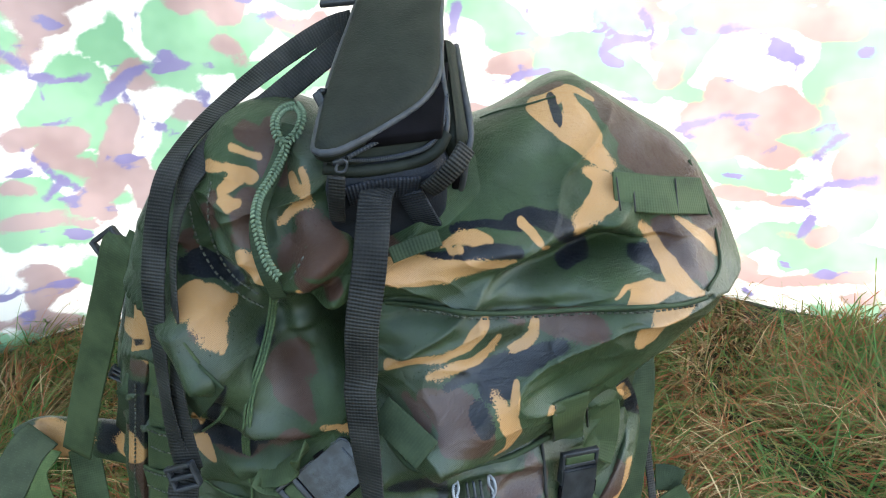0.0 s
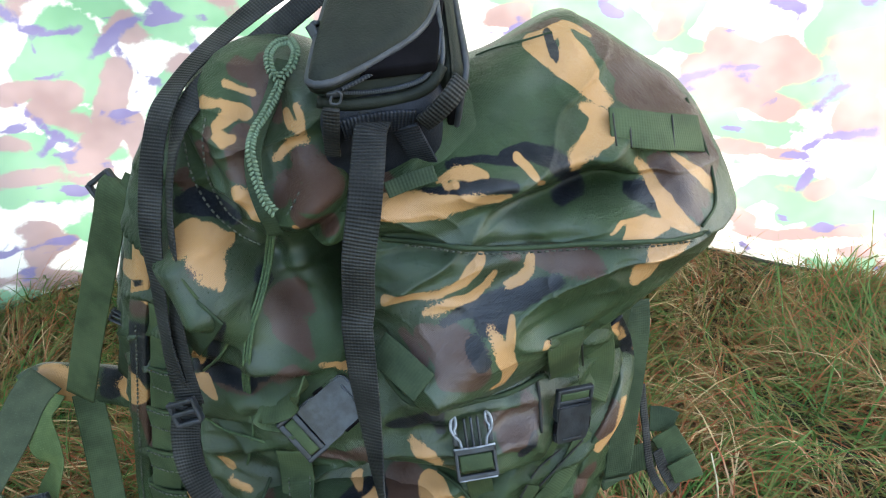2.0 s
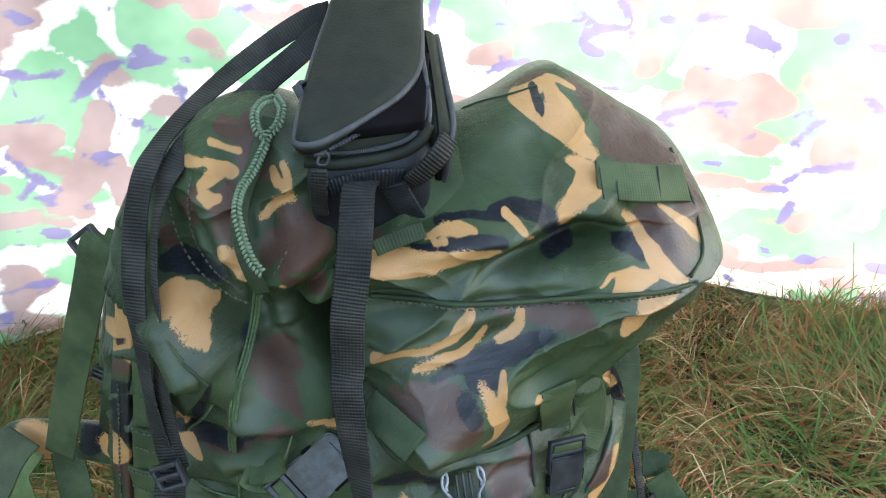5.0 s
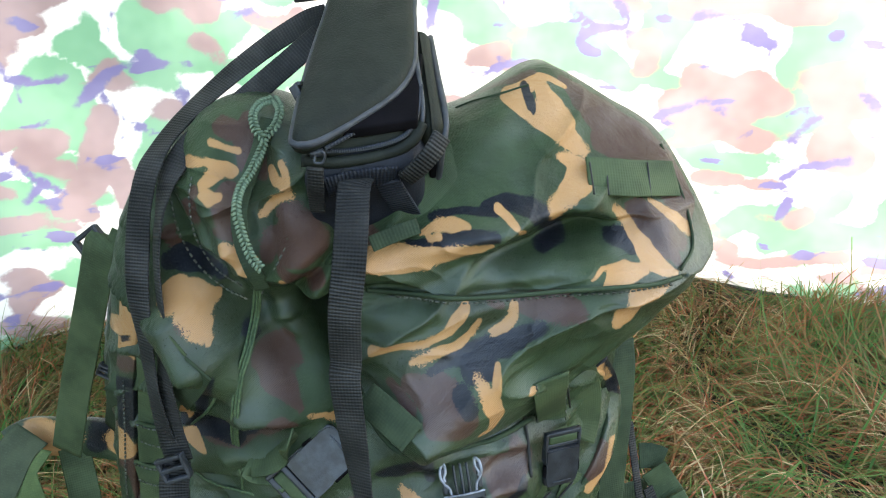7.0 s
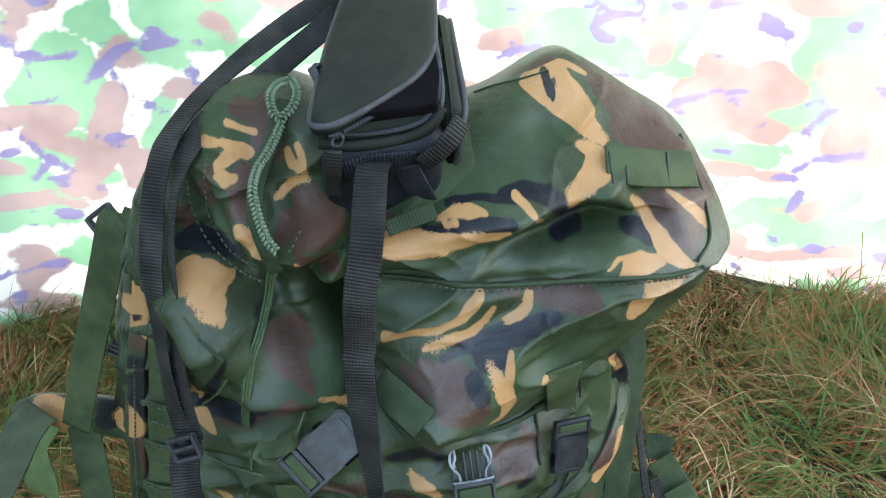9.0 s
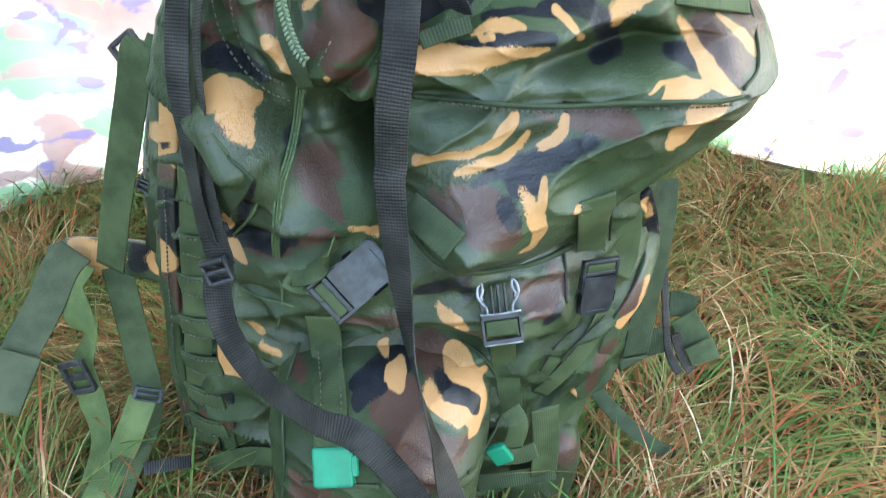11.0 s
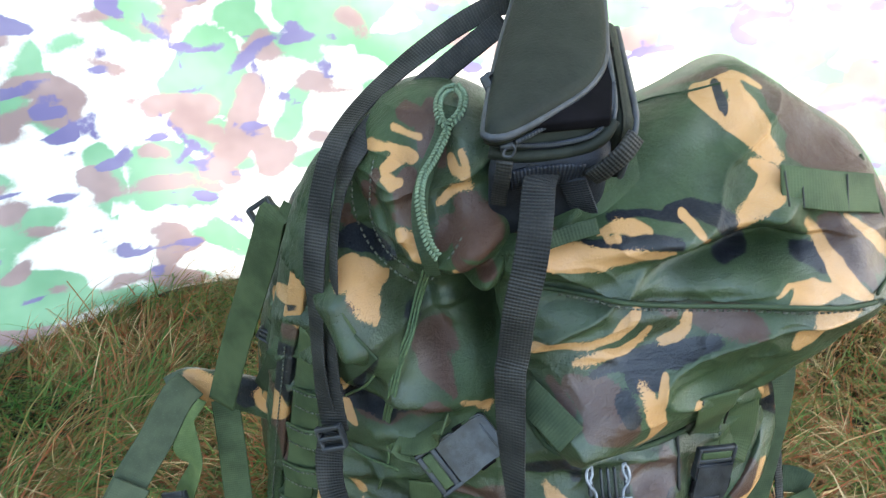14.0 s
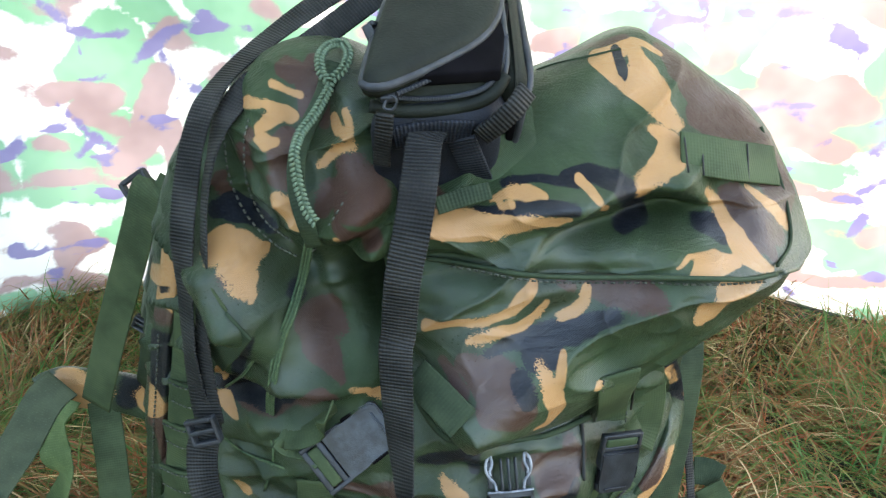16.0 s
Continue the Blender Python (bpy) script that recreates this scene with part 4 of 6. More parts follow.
ink("sand", (-0.063, 0.543, 0.280, 0.0049), (-0.054, 0.547, 0.280, 0.0072), (-0.053, 0.536, 0.275, 0.0049), (-0.061, 0.534, 0.276, 0.0027))
ink("brown", (-0.037, 0.582, 0.281, 0.0086), (-0.020, 0.577, 0.278, 0.0114), (-0.024, 0.560, 0.277, 0.0084))
ink("brown", (-0.065, 0.517, 0.264, 0.0130), (-0.044, 0.518, 0.263, 0.0173), (-0.048, 0.499, 0.252, 0.0150), (-0.032, 0.491, 0.238, 0.0151), (-0.011, 0.490, 0.224, 0.0153), (0.004, 0.503, 0.226, 0.0094))
ink("brown", (-0.070, 0.489, 0.239, 0.0097), (-0.042, 0.474, 0.226, 0.0151), (-0.022, 0.476, 0.207, 0.0121))
ink("brown", (-0.148, 0.482, 0.175, 0.0130), (-0.112, 0.470, 0.178, 0.0150), (-0.077, 0.466, 0.180, 0.0125), (-0.127, 0.472, 0.148, 0.0096))
ink("brown", (-0.152, 0.488, 0.198, 0.0070), (-0.120, 0.470, 0.199, 0.0056))
ink("black", (-0.093, 0.530, 0.280, 0.0049), (-0.078, 0.543, 0.283, 0.0060), (-0.063, 0.556, 0.284, 0.0061), (-0.051, 0.574, 0.283, 0.0051), (-0.046, 0.559, 0.281, 0.0050))
ink("black", (-0.082, 0.525, 0.274, 0.0060), (-0.066, 0.533, 0.278, 0.0049), (-0.089, 0.518, 0.269, 0.0060))
ink("black", (-0.100, 0.457, 0.161, 0.0052), (-0.073, 0.464, 0.162, 0.0081), (-0.055, 0.465, 0.183, 0.0067))
ink("black", (-0.048, 0.464, 0.116, 0.0073), (-0.031, 0.465, 0.111, 0.0055), (-0.079, 0.457, 0.153, 0.0041))
ink("sand", (-0.174, 0.494, 0.123, 0.0032), (-0.167, 0.484, 0.117, 0.0082), (-0.147, 0.477, 0.117, 0.0056), (-0.129, 0.475, 0.116, 0.0025))
ink("sand", (-0.086, 0.464, 0.115, 0.0031), (-0.075, 0.468, 0.119, 0.0037), (-0.060, 0.468, 0.118, 0.0037))
ink("sand", (-0.077, 0.456, 0.111, 0.0031), (-0.060, 0.459, 0.106, 0.0037))
ink("sand", (-0.029, 0.460, 0.141, 0.0023), (-0.022, 0.466, 0.145, 0.0029), (-0.017, 0.466, 0.138, 0.0030))
ink("brown", (-0.150, 0.547, 0.286, 0.0051), (-0.142, 0.533, 0.284, 0.0039))
ink("sand", (-0.338, 0.691, 0.372, 0.0041))
ink("sand", (-0.288, 0.656, 0.468, 0.0073), (-0.285, 0.654, 0.455, 0.0049))
ink("sand", (-0.086, 0.587, 0.639, 0.0030), (-0.083, 0.579, 0.631, 0.0030))
ink("brown", (-0.105, 0.601, 0.645, 0.0036), (-0.103, 0.591, 0.630, 0.0035))
ink("sand", (0.172, 0.639, 0.416, 0.0034), (0.189, 0.673, 0.381, 0.0036))
ink("sand", (0.190, 0.654, 0.319, 0.0043), (0.183, 0.655, 0.288, 0.0063), (0.164, 0.627, 0.281, 0.0049))
ink("brown", (0.157, 0.623, 0.261, 0.0062), (0.145, 0.606, 0.240, 0.0062), (0.141, 0.631, 0.185, 0.0060))
ink("brown", (0.056, 0.564, 0.365, 0.0072), (0.071, 0.573, 0.361, 0.0084))
ink("black", (0.092, 0.560, 0.346, 0.0042), (0.082, 0.555, 0.336, 0.0042))

cushion("body", [(-0.232, 0.610), (-0.178, 0.648), (-0.1, 0.658), (0.1, 0.64), (0.19, 0.58), (0.205, 0.48), (0.207, 0.345), (0.213, 0.274), (0.185, 0.185), (0.145, 0.12),
                 (0.13, 0.02), (0.0, 0.0), (-0.2, 0.0), (-0.31, 0.04), (-0.335, 0.12), (-0.338, 0.21), (-0.303, 0.40), (-0.270, 0.52)],
        body_face, pack, thick=0.22, rim=0.045, around=340, rings=90, wild=0.4, folds=0.0135, bumps=BODY_BUMPS)
cushion("side_panel", [(-0.27, 0.57), (-0.30, 0.50), (-0.35, 0.39), (-0.395, 0.23), (-0.385, 0.11), (-0.33, 0.04), (-0.24, 0.05), (-0.24, 0.35), (-0.24, 0.55)],
        side_face, pack, thick=0.16, rim=0.05, around=160, rings=40, wild=0.8, folds=0.006)
cushion("front_pocket", [(-0.155, 0.290), (-0.185, 0.243), (-0.192, 0.192), (-0.195, 0.10), (-0.178, 0.062), (-0.119, 0.042), (-0.044, 0.050), (0.0, 0.085), (0.022, 0.15),
                         (0.033, 0.217), (0.021, 0.262), (-0.049, 0.283)],
        pocket_face, pack, thick=0.14, rim=0.06, power=6, around=260, rings=66, folds=0.010, bumps=POCKET_BUMPS)
cushion("lid", [(0.046, 0.657), (0.115, 0.686), (0.143, 0.680), (0.188, 0.652), (0.23, 0.624), (0.259, 0.578), (0.275, 0.532), (0.250, 0.498), (0.181, 0.462), (0.128, 0.430),
                (0.065, 0.381), (0.025, 0.372), (-0.018, 0.397), (-0.045, 0.446), (-0.065, 0.54), (-0.08, 0.60), (-0.04, 0.645)],
        lid_face, pack, thick=0.24, rim=0.035, power=9, around=420, rings=120, folds=0.008, bumps=LID_BUMPS)
cushion("lid_end", [(-0.045, 0.60), (-0.06, 0.655), (-0.112, 0.682), (-0.16, 0.674), (-0.193, 0.645), (-0.178, 0.60), (-0.148, 0.572), (-0.109, 0.553), (-0.057, 0.541)],
        hood_face, pack, thick=0.16, rim=0.045, power=4, around=260, rings=66, folds=0.010, bumps=HOOD_BUMPS)


# ---- webbing, buckles and seams of the backpack ----
def camo_band(name, points, width, thick, label, **more):
    return dye(ribbon(name, points, width, CAMO, pack, label, thick=thick, **more), 1.3)


def basis(o, right, up):
    """A pose at o whose x goes to right and whose y goes towards up."""
    o, x, y = Vector(o), (Vector(right) - Vector(o)).normalized(), Vector(up) - Vector(o)
    z = x.cross(y).normalized()
    y = z.cross(x)
    return Matrix.Translation(o) @ Matrix((x, y, z)).transposed().to_4x4()


def moved(ob, m):
    ob.data.transform(m)
    return ob


def female_buckle(m, w, h, material, strap, name="side_release_buckle", parent=None):
    """The socket half of a side-release clip: shell, two dark plates for the shaded windows, slotted tail with the
    webbing in it.
    """
    bm = bmesh.new()
    half = [(-0.5, -0.50), (-0.5, -0.18), (-0.44, -0.06), (-0.44, 0.16), (-0.5, 0.26), (-0.46, 0.44), (-0.36, 0.5)]
    rim = half + [(-x, y) for x, y in half[::-1]]
    top, low = [], []
    for x, y in rim:
        top.append(bm.verts.new((x * w * 0.94, y * h, 0.0085 - 0.0025 * abs(y))))
        low.append(bm.verts.new((x * w, y * h, 0.0)))
    bm.faces.new(top)
    bm.faces.new(low[::-1])
    for i in range(len(rim)):
        j = (i + 1) % len(rim)
        bm.faces.new((low[i], low[j], top[j], top[i]))
    bmesh.ops.bevel(bm, geom=[e for e in bm.edges if all(v in top for v in e.verts)], offset=0.0012, segments=2, affect="EDGES")
    shell = moved(part(name, bm, material, parent or pack, "scuffed dark plastic side-release buckle socket", smooth=False), m)
    # no holes are cut: dark plates paint the shade of the windows
    for s in (-1, 1):
        moved(part("shaded_window", block((w * 0.10, h * 0.30, 0.003), (s * w * 0.46, h * 0.05, 0.0055), 0.001), HOLLOW_SHADE, shell), m)
    moved(part("ridge", block((w * 0.55, h * 0.035, 0.0015), (0, h * 0.36, 0.0080), 0.0005), material, shell), m)
    for k in (-0.58, -0.86):
        moved(part("bar", block((w, h * 0.10, 0.005), (0, h * k, 0.003), 0.001), PLASTIC, shell), m)
    for s in (-1, 1):
        moved(part("bar", block((w * 0.09, h * 0.42, 0.006), (s * w * 0.455, h * -0.70, 0.003), 0.001), PLASTIC, shell), m)
    if strap:
        moved(part("strap_turn", block((w * 0.78, h * 0.2, 0.005), (0, h * -0.72, 0.0035), 0.0018), strap, shell), m)
    return shell


def male_buckle(m, w, h):
    """The prong half: two bowed prongs with worn pale edges, a finned guide and a slotted tail."""
    bm = block((w, h * 0.10, 0.006), (0, -h * 0.05, 0.003), 0.001)
    block((w, h * 0.08, 0.006), (0, -h * 0.46, 0.003), 0.001, bm)
    for s in (-1, 1):
        block((w * 0.08, h * 0.48, 0.006), (s * w * 0.46, -h * 0.25, 0.003), 0.001, bm)
    tail = moved(part("prong_buckle", bm, PLASTIC, pack, "open black plastic prong buckle with worn pale edges", smooth=False), m)
    for s in (-1, 1):
        line = [(s * x * w, y * h, 0.004) for x, y in ((0.30, 0.0), (0.33, 0.12), (0.42, 0.2), (0.50, 0.32), (0.47, 0.46), (0.38, 0.52), (0.36, 0.40), (0.42, 0.30), (0.40, 0.24))]
        moved(tube("prong", line, 0.0013, WORN, tail, "pale scuffed edge of the prong", 6, 5), m)
        moved(part("prong_web", block((w * 0.12, h * 0.40, 0.0035), (s * w * 0.42, h * 0.25, 0.003), 0.001), PLASTIC, tail), m)
    for x in (-0.16, 0.0, 0.16):
        moved(part("fin", block((w * 0.06, h * 0.5, 0.005), (x * w, h * 0.22, 0.003), 0.0008), BLUE_GREY if x == 0 else PLASTIC, tail), m)
    moved(tube("worn_edge", [(-w * 0.5, h * 0.01, 0.0062), (0, h * 0.0, 0.0064), (w * 0.5, h * 0.01, 0.0062)], 0.0009, WORN, tail), m)
    moved(tube("worn_edge", [(-w * 0.46, -h * 0.50, 0.0060), (w * 0.46, -h * 0.50, 0.0060)], 0.0007, WORN, tail), m)
    moved(part("strap_turn", block((w * 0.8, h * 0.26, 0.005), (0, h * -0.24, 0.0035), 0.0018), OLIVE, tail), m)
    return tail


def ladder_lock(m, w, h, parent, material=PLASTIC):
    bm = bmesh.new()
    for s in (-1, 1):
        block((w * 0.14, h, 0.007), (s * w * 0.46, 0, 0.004), 0.0015, bm)
    for y in (-0.45, 0.0, 0.45):
        block((w * 0.95, h * 0.18, 0.005), (0, y * h, 0.005 + 0.002 * (y > 0)), 0.0012, bm)
    return moved(part("ladder_lock", bm, material, parent, "black plastic strap adjuster", smooth=False), m)


def piece_band(name, a, b, width, material, **more):
    return ribbon(name, [a, tuple((Vector(a) + Vector(b)) / 2), b], width, material, pack, **more)


# seams and edges
tube("lid_seam", [(-0.028, 0.560, 0.543), (-0.011, 0.560, 0.541), (0.012, 0.553, 0.541), (0.037, 0.542, 0.542), (0.071, 0.551, 0.537), (0.098, 0.555, 0.536), (0.124, 0.556, 0.537), (0.167, 0.558, 0.537), (0.197, 0.569, 0.533), (0.221, 0.584, 0.531)], 0.0019, DARK_OLIVE, pack, "dark bound seam")
stitches([(-0.010, 0.556, 0.539), (0.011, 0.550, 0.539), (0.037, 0.538, 0.540), (0.072, 0.555, 0.531), (0.124, 0.560, 0.531), (0.168, 0.561, 0.531), (0.214, 0.581, 0.526)], pack)
tube("lid_binding", [(-0.040, 0.560, 0.436), (-0.026, 0.535, 0.428), (-0.009, 0.521, 0.419), (0.015, 0.539, 0.399), (0.040, 0.567, 0.383), (0.070, 0.580, 0.381), (0.105, 0.598, 0.388)], 0.0026, DARK_OLIVE, pack, "dark bound edge of the flap")
tube("end_seam", [(0.227, 0.679, 0.616), (0.238, 0.658, 0.586), (0.242, 0.637, 0.564), (0.241, 0.617, 0.543), (0.222, 0.587, 0.536)], 0.0013, DARK_OLIVE, pack)
tube("ridge_seam", [(0.047, 0.676, 0.657), (0.061, 0.676, 0.662), (0.084, 0.666, 0.669), (0.109, 0.668, 0.675)], 0.0013, DARK_OLIVE, pack)
for line in ([(-0.174, 0.582, 0.621), (-0.175, 0.585, 0.591), (-0.162, 0.577, 0.564), (-0.143, 0.574, 0.544), (-0.121, 0.558, 0.541)],
             [(-0.155, 0.583, 0.633), (-0.155, 0.570, 0.619), (-0.159, 0.577, 0.588), (-0.149, 0.578, 0.560), (-0.122, 0.554, 0.554)],
             [(-0.082, 0.546, 0.587), (-0.089, 0.540, 0.576), (-0.107, 0.552, 0.548)]):
    stitches(line, pack)
ribbon("zip_tape", [(-0.098, 0.610, 0.669), (-0.105, 0.592, 0.646), (-0.112, 0.575, 0.628), (-0.113, 0.551, 0.613), (-0.112, 0.544, 0.593), (-0.106, 0.538, 0.574), (-0.104, 0.547, 0.554)], 0.012, DARK_OLIVE, pack, "olive zip tape")

# loop patch on the lid
ribbon("loop_patch", [(0.149, 0.610, 0.611), (0.168, 0.615, 0.608), (0.189, 0.624, 0.603), (0.213, 0.640, 0.597), (0.235, 0.655, 0.591)], 0.032, OLIVE, pack, "olive webbing loop stitched to the lid", facing=(0.25, -0.8, 0.55))
for line in ([(0.167, 0.628, 0.619), (0.164, 0.599, 0.598)], [(0.205, 0.641, 0.611), (0.205, 0.624, 0.586)], [(0.152, 0.620, 0.622), (0.150, 0.588, 0.603)]):
    tube("stitching", line, 0.0007, BLACK_WEB, pack)

# plaited cord on the zip
def plait(points, name, label):
    line = even(spline(points, 10), int(np.sum(np.linalg.norm(np.diff(np.array(points), axis=0), axis=1)) / 0.0030))
    tang = np.gradient(line, axis=0)
    tang /= np.linalg.norm(tang, axis=1)[:, None]
    side = np.cross(tang, (0, -0.9, 0.4))
    side /= np.linalg.norm(side, axis=1)[:, None]
    core = tube(name, [tuple(v) for v in line[::2]], 0.0014, CORD, pack, label, 6, 3)
    for i in range(len(line)):
        for s in (-1, 1):
            c = Vector(line[i] + side[i] * 0.0020 * s + tang[i] * (0.0010 * s) + np.array((0, -0.002, 0.001)))
            t, a = Vector(tang[i]), Vector(side[i])
            turn = Matrix((a * math.cos(0.6) + t * math.sin(0.6) * s, t * math.cos(0.6) - a * math.sin(0.6) * s, t.cross(a))).transposed().to_4x4()
            bead = new("knot", KNOT)
            bead.parent = core
            bead.matrix_basis = Matrix.Translation(c) @ turn
    return core


knot_form = bmesh.new()
bmesh.ops.create_uvsphere(knot_form, u_segments=8, v_segments=6, radius=1, matrix=Matrix.Diagonal((0.0023, 0.0013, 0.0017, 1)))
KNOT = bpy.data.meshes.new("knot")
knot_form.to_mesh(KNOT)
knot_form.free()
KNOT.materials.append(CORD)
for poly in KNOT.polygons:
    poly.use_smooth = True
plait([(-0.096, 0.627, 0.680), (-0.103, 0.616, 0.679), (-0.106, 0.602, 0.673), (-0.103, 0.593, 0.663), (-0.098, 0.593, 0.656), (-0.101, 0.585, 0.647), (-0.106, 0.573, 0.637), (-0.111, 0.560, 0.629), (-0.111, 0.544, 0.620), (-0.110, 0.541, 0.608), (-0.107, 0.537, 0.596), (-0.103, 0.534, 0.585), (-0.098, 0.534, 0.577)], "cord_plait", "plaited olive cord tied as a zip pull")
plait([(-0.095, 0.627, 0.680), (-0.088, 0.612, 0.675), (-0.089, 0.599, 0.666), (-0.096, 0.593, 0.659)], "cord_plait", "plaited olive cord tied as a zip pull")

# hanging draw cords
for dx in (0.0, 0.003, 0.0055):
    line = [(-0.117, 0.570, 0.547), (-0.129, 0.584, 0.512), (-0.131, 0.559, 0.495), (-0.139, 0.550, 0.474), (-0.147, 0.545, 0.440), (-0.160, 0.567, 0.394), (-0.153, 0.560, 0.370)]
    tube("draw_cord", [(x + dx, y - dx * 0.5, z) for x, y, z in line], 0.0013, DRAWCORD, pack, "thin olive draw cord", 6)
tube("draw_cord", [(-0.159, 0.562, 0.386), (-0.157, 0.561, 0.356), (-0.172, 0.569, 0.311)], 0.0013, DRAWCORD, pack, "thin olive draw cord", 6)
tube("draw_cord", [(-0.205, 0.570, 0.369), (-0.187, 0.570, 0.351), (-0.152, 0.558, 0.349), (-0.136, 0.562, 0.337)], 0.0013, DRAWCORD, pack, "thin olive draw cord", 6)
tube("draw_cord", [(-0.153, 0.549, 0.467), (-0.170, 0.556, 0.441), (-0.200, 0.583, 0.407)], 0.0013, DRAWCORD, pack, "thin olive draw cord", 6)

# shoulder strap at the side
ribbon("shoulder_strap", [(-0.271, 0.665, 0.554), (-0.280, 0.655, 0.555), (-0.295, 0.655, 0.517), (-0.321, 0.660, 0.461), (-0.352, 0.665, 0.393), (-0.382, 0.665, 0.316)], 0.034, OLIVE, pack, "flat olive webbing strap", facing=[(-0.5, -0.6, 0.7), (-0.3, -0.9, 0.3), (-0.2, -1, 0.2), (-0.2, -1, 0.1), (-0.2, -1, 0.1), (-0.2, -1, 0.1)])
ribbon("strap_loop", [(-0.276, 0.660, 0.556), (-0.264, 0.655, 0.549), (-0.274, 0.655, 0.522)], 0.026, OLIVE, pack)
ladder_lock(basis((-0.294, 0.662, 0.551), (-0.277, 0.660, 0.562), (-0.289, 0.660, 0.540)), 0.030, 0.026, pack)
ladder_lock(basis((-0.302, 0.655, 0.421), (-0.291, 0.655, 0.414), (-0.302, 0.655, 0.431)), 0.024, 0.014, pack)
ribbon("side_strap", [(-0.314, 0.669, 0.423), (-0.273, 0.605, 0.431), (-0.349, 0.700, 0.316)], 0.022, DARK_OLIVE, pack)

# hip belt and loose straps beside the pack
belt = camo_band("hip_belt", [(-0.336, 0.700, 0.297), (-0.380, 0.710, 0.299), (-0.422, 0.710, 0.302), (-0.452, 0.710, 0.303), (-0.467, 0.700, 0.298)], 0.042, 0.016, "padded camouflage hip belt")
ribbon("belt_strap", [(-0.432, 0.690, 0.322), (-0.442, 0.670, 0.313), (-0.457, 0.640, 0.279), (-0.470, 0.610, 0.254), (-0.481, 0.590, 0.230), (-0.486, 0.560, 0.205)], 0.040, GREY_OLIVE, pack, "wide grey-olive belt webbing, faded", facing=(0.25, -0.8, 0.6))
piece_band("belt_end", (-0.467, 0.598, 0.250), (-0.484, 0.557, 0.206), 0.0415, GREY_OLIVE, facing=(0.25, -0.8, 0.6), thick=0.004, label="folded sewn end of the belt webbing")
ribbon("loose_strap", [(-0.424, 0.680, 0.310), (-0.429, 0.660, 0.293), (-0.424, 0.645, 0.268), (-0.417, 0.640, 0.239), (-0.434, 0.635, 0.200), (-0.429, 0.620, 0.163), (-0.418, 0.600, 0.131), (-0.406, 0.555, 0.112), (-0.421, 0.530, 0.071)], 0.030, LIGHT_OLIVE, pack, "loose olive webbing strap hanging to the grass", twist=(10, -20, 15, -35, -10, 10, -10, 0, 0), facing=(0, -0.9, 0.5))
ladder_lock(basis((-0.435, 0.625, 0.195), (-0.416, 0.625, 0.200), (-0.431, 0.630, 0.222)), 0.030, 0.040, pack)
ribbon("loose_strap", [(-0.399, 0.700, 0.294), (-0.389, 0.680, 0.251), (-0.381, 0.660, 0.197), (-0.372, 0.640, 0.160), (-0.369, 0.610, 0.132), (-0.378, 0.560, 0.107), (-0.390, 0.515, 0.071), (-0.406, 0.485, 0.026)], 0.033, OLIVE, pack, "olive webbing strap hanging to the grass", facing=(0.2, -0.9, 0.4))
ribbon("loose_strap", [(-0.359, 0.610, 0.177), (-0.369, 0.590, 0.152), (-0.388, 0.570, 0.115), (-0.392, 0.530, 0.108), (-0.407, 0.515, 0.083)], 0.031, LIGHT_OLIVE, pack, "loose olive webbing strap hanging to the grass", facing=(0.2, -0.9, 0.4))
ladder_lock(basis((-0.354, 0.615, 0.179), (-0.338, 0.620, 0.170), (-0.353, 0.620, 0.192)), 0.030, 0.016, pack, BLUE_GREY)

# side panel webbing
camo_band("edge_binding", [(-0.232, 0.600, 0.535), (-0.245, 0.602, 0.490), (-0.260, 0.605, 0.444), (-0.269, 0.608, 0.408), (-0.279, 0.612, 0.370), (-0.288, 0.614, 0.334), (-0.300, 0.618, 0.280), (-0.314, 0.626, 0.224), (-0.322, 0.630, 0.165), (-0.326, 0.632, 0.110), (-0.322, 0.634, 0.050)], 0.019, 0.006, "brown, black and green bound edge with a sewn seam", facing=(-0.35, -1, 0))
stitches([(-0.261, 0.600, 0.444), (-0.270, 0.603, 0.408), (-0.280, 0.607, 0.370), (-0.289, 0.609, 0.334), (-0.301, 0.613, 0.280), (-0.315, 0.621, 0.224), (-0.323, 0.625, 0.165), (-0.327, 0.627, 0.110)], pack)
ribbon("webbing_panel", [(-0.224, 0.590, 0.467), (-0.236, 0.596, 0.419), (-0.244, 0.593, 0.380), (-0.256, 0.598, 0.329), (-0.268, 0.600, 0.277), (-0.283, 0.607, 0.216), (-0.303, 0.621, 0.139), (-0.308, 0.624, 0.085)], 0.034, OLIVE, pack, "olive webbing panel with stitched cross bars", facing=(-0.3, -1, 0), thick=0.003)
camo_band("webbing_strip", [(-0.216, 0.583, 0.365), (-0.228, 0.586, 0.311), (-0.242, 0.589, 0.248), (-0.252, 0.592, 0.196), (-0.266, 0.600, 0.133), (-0.272, 0.604, 0.085)], 0.016, 0.003, "narrow camouflage strip beside the webbing", facing=(-0.2, -1, 0))
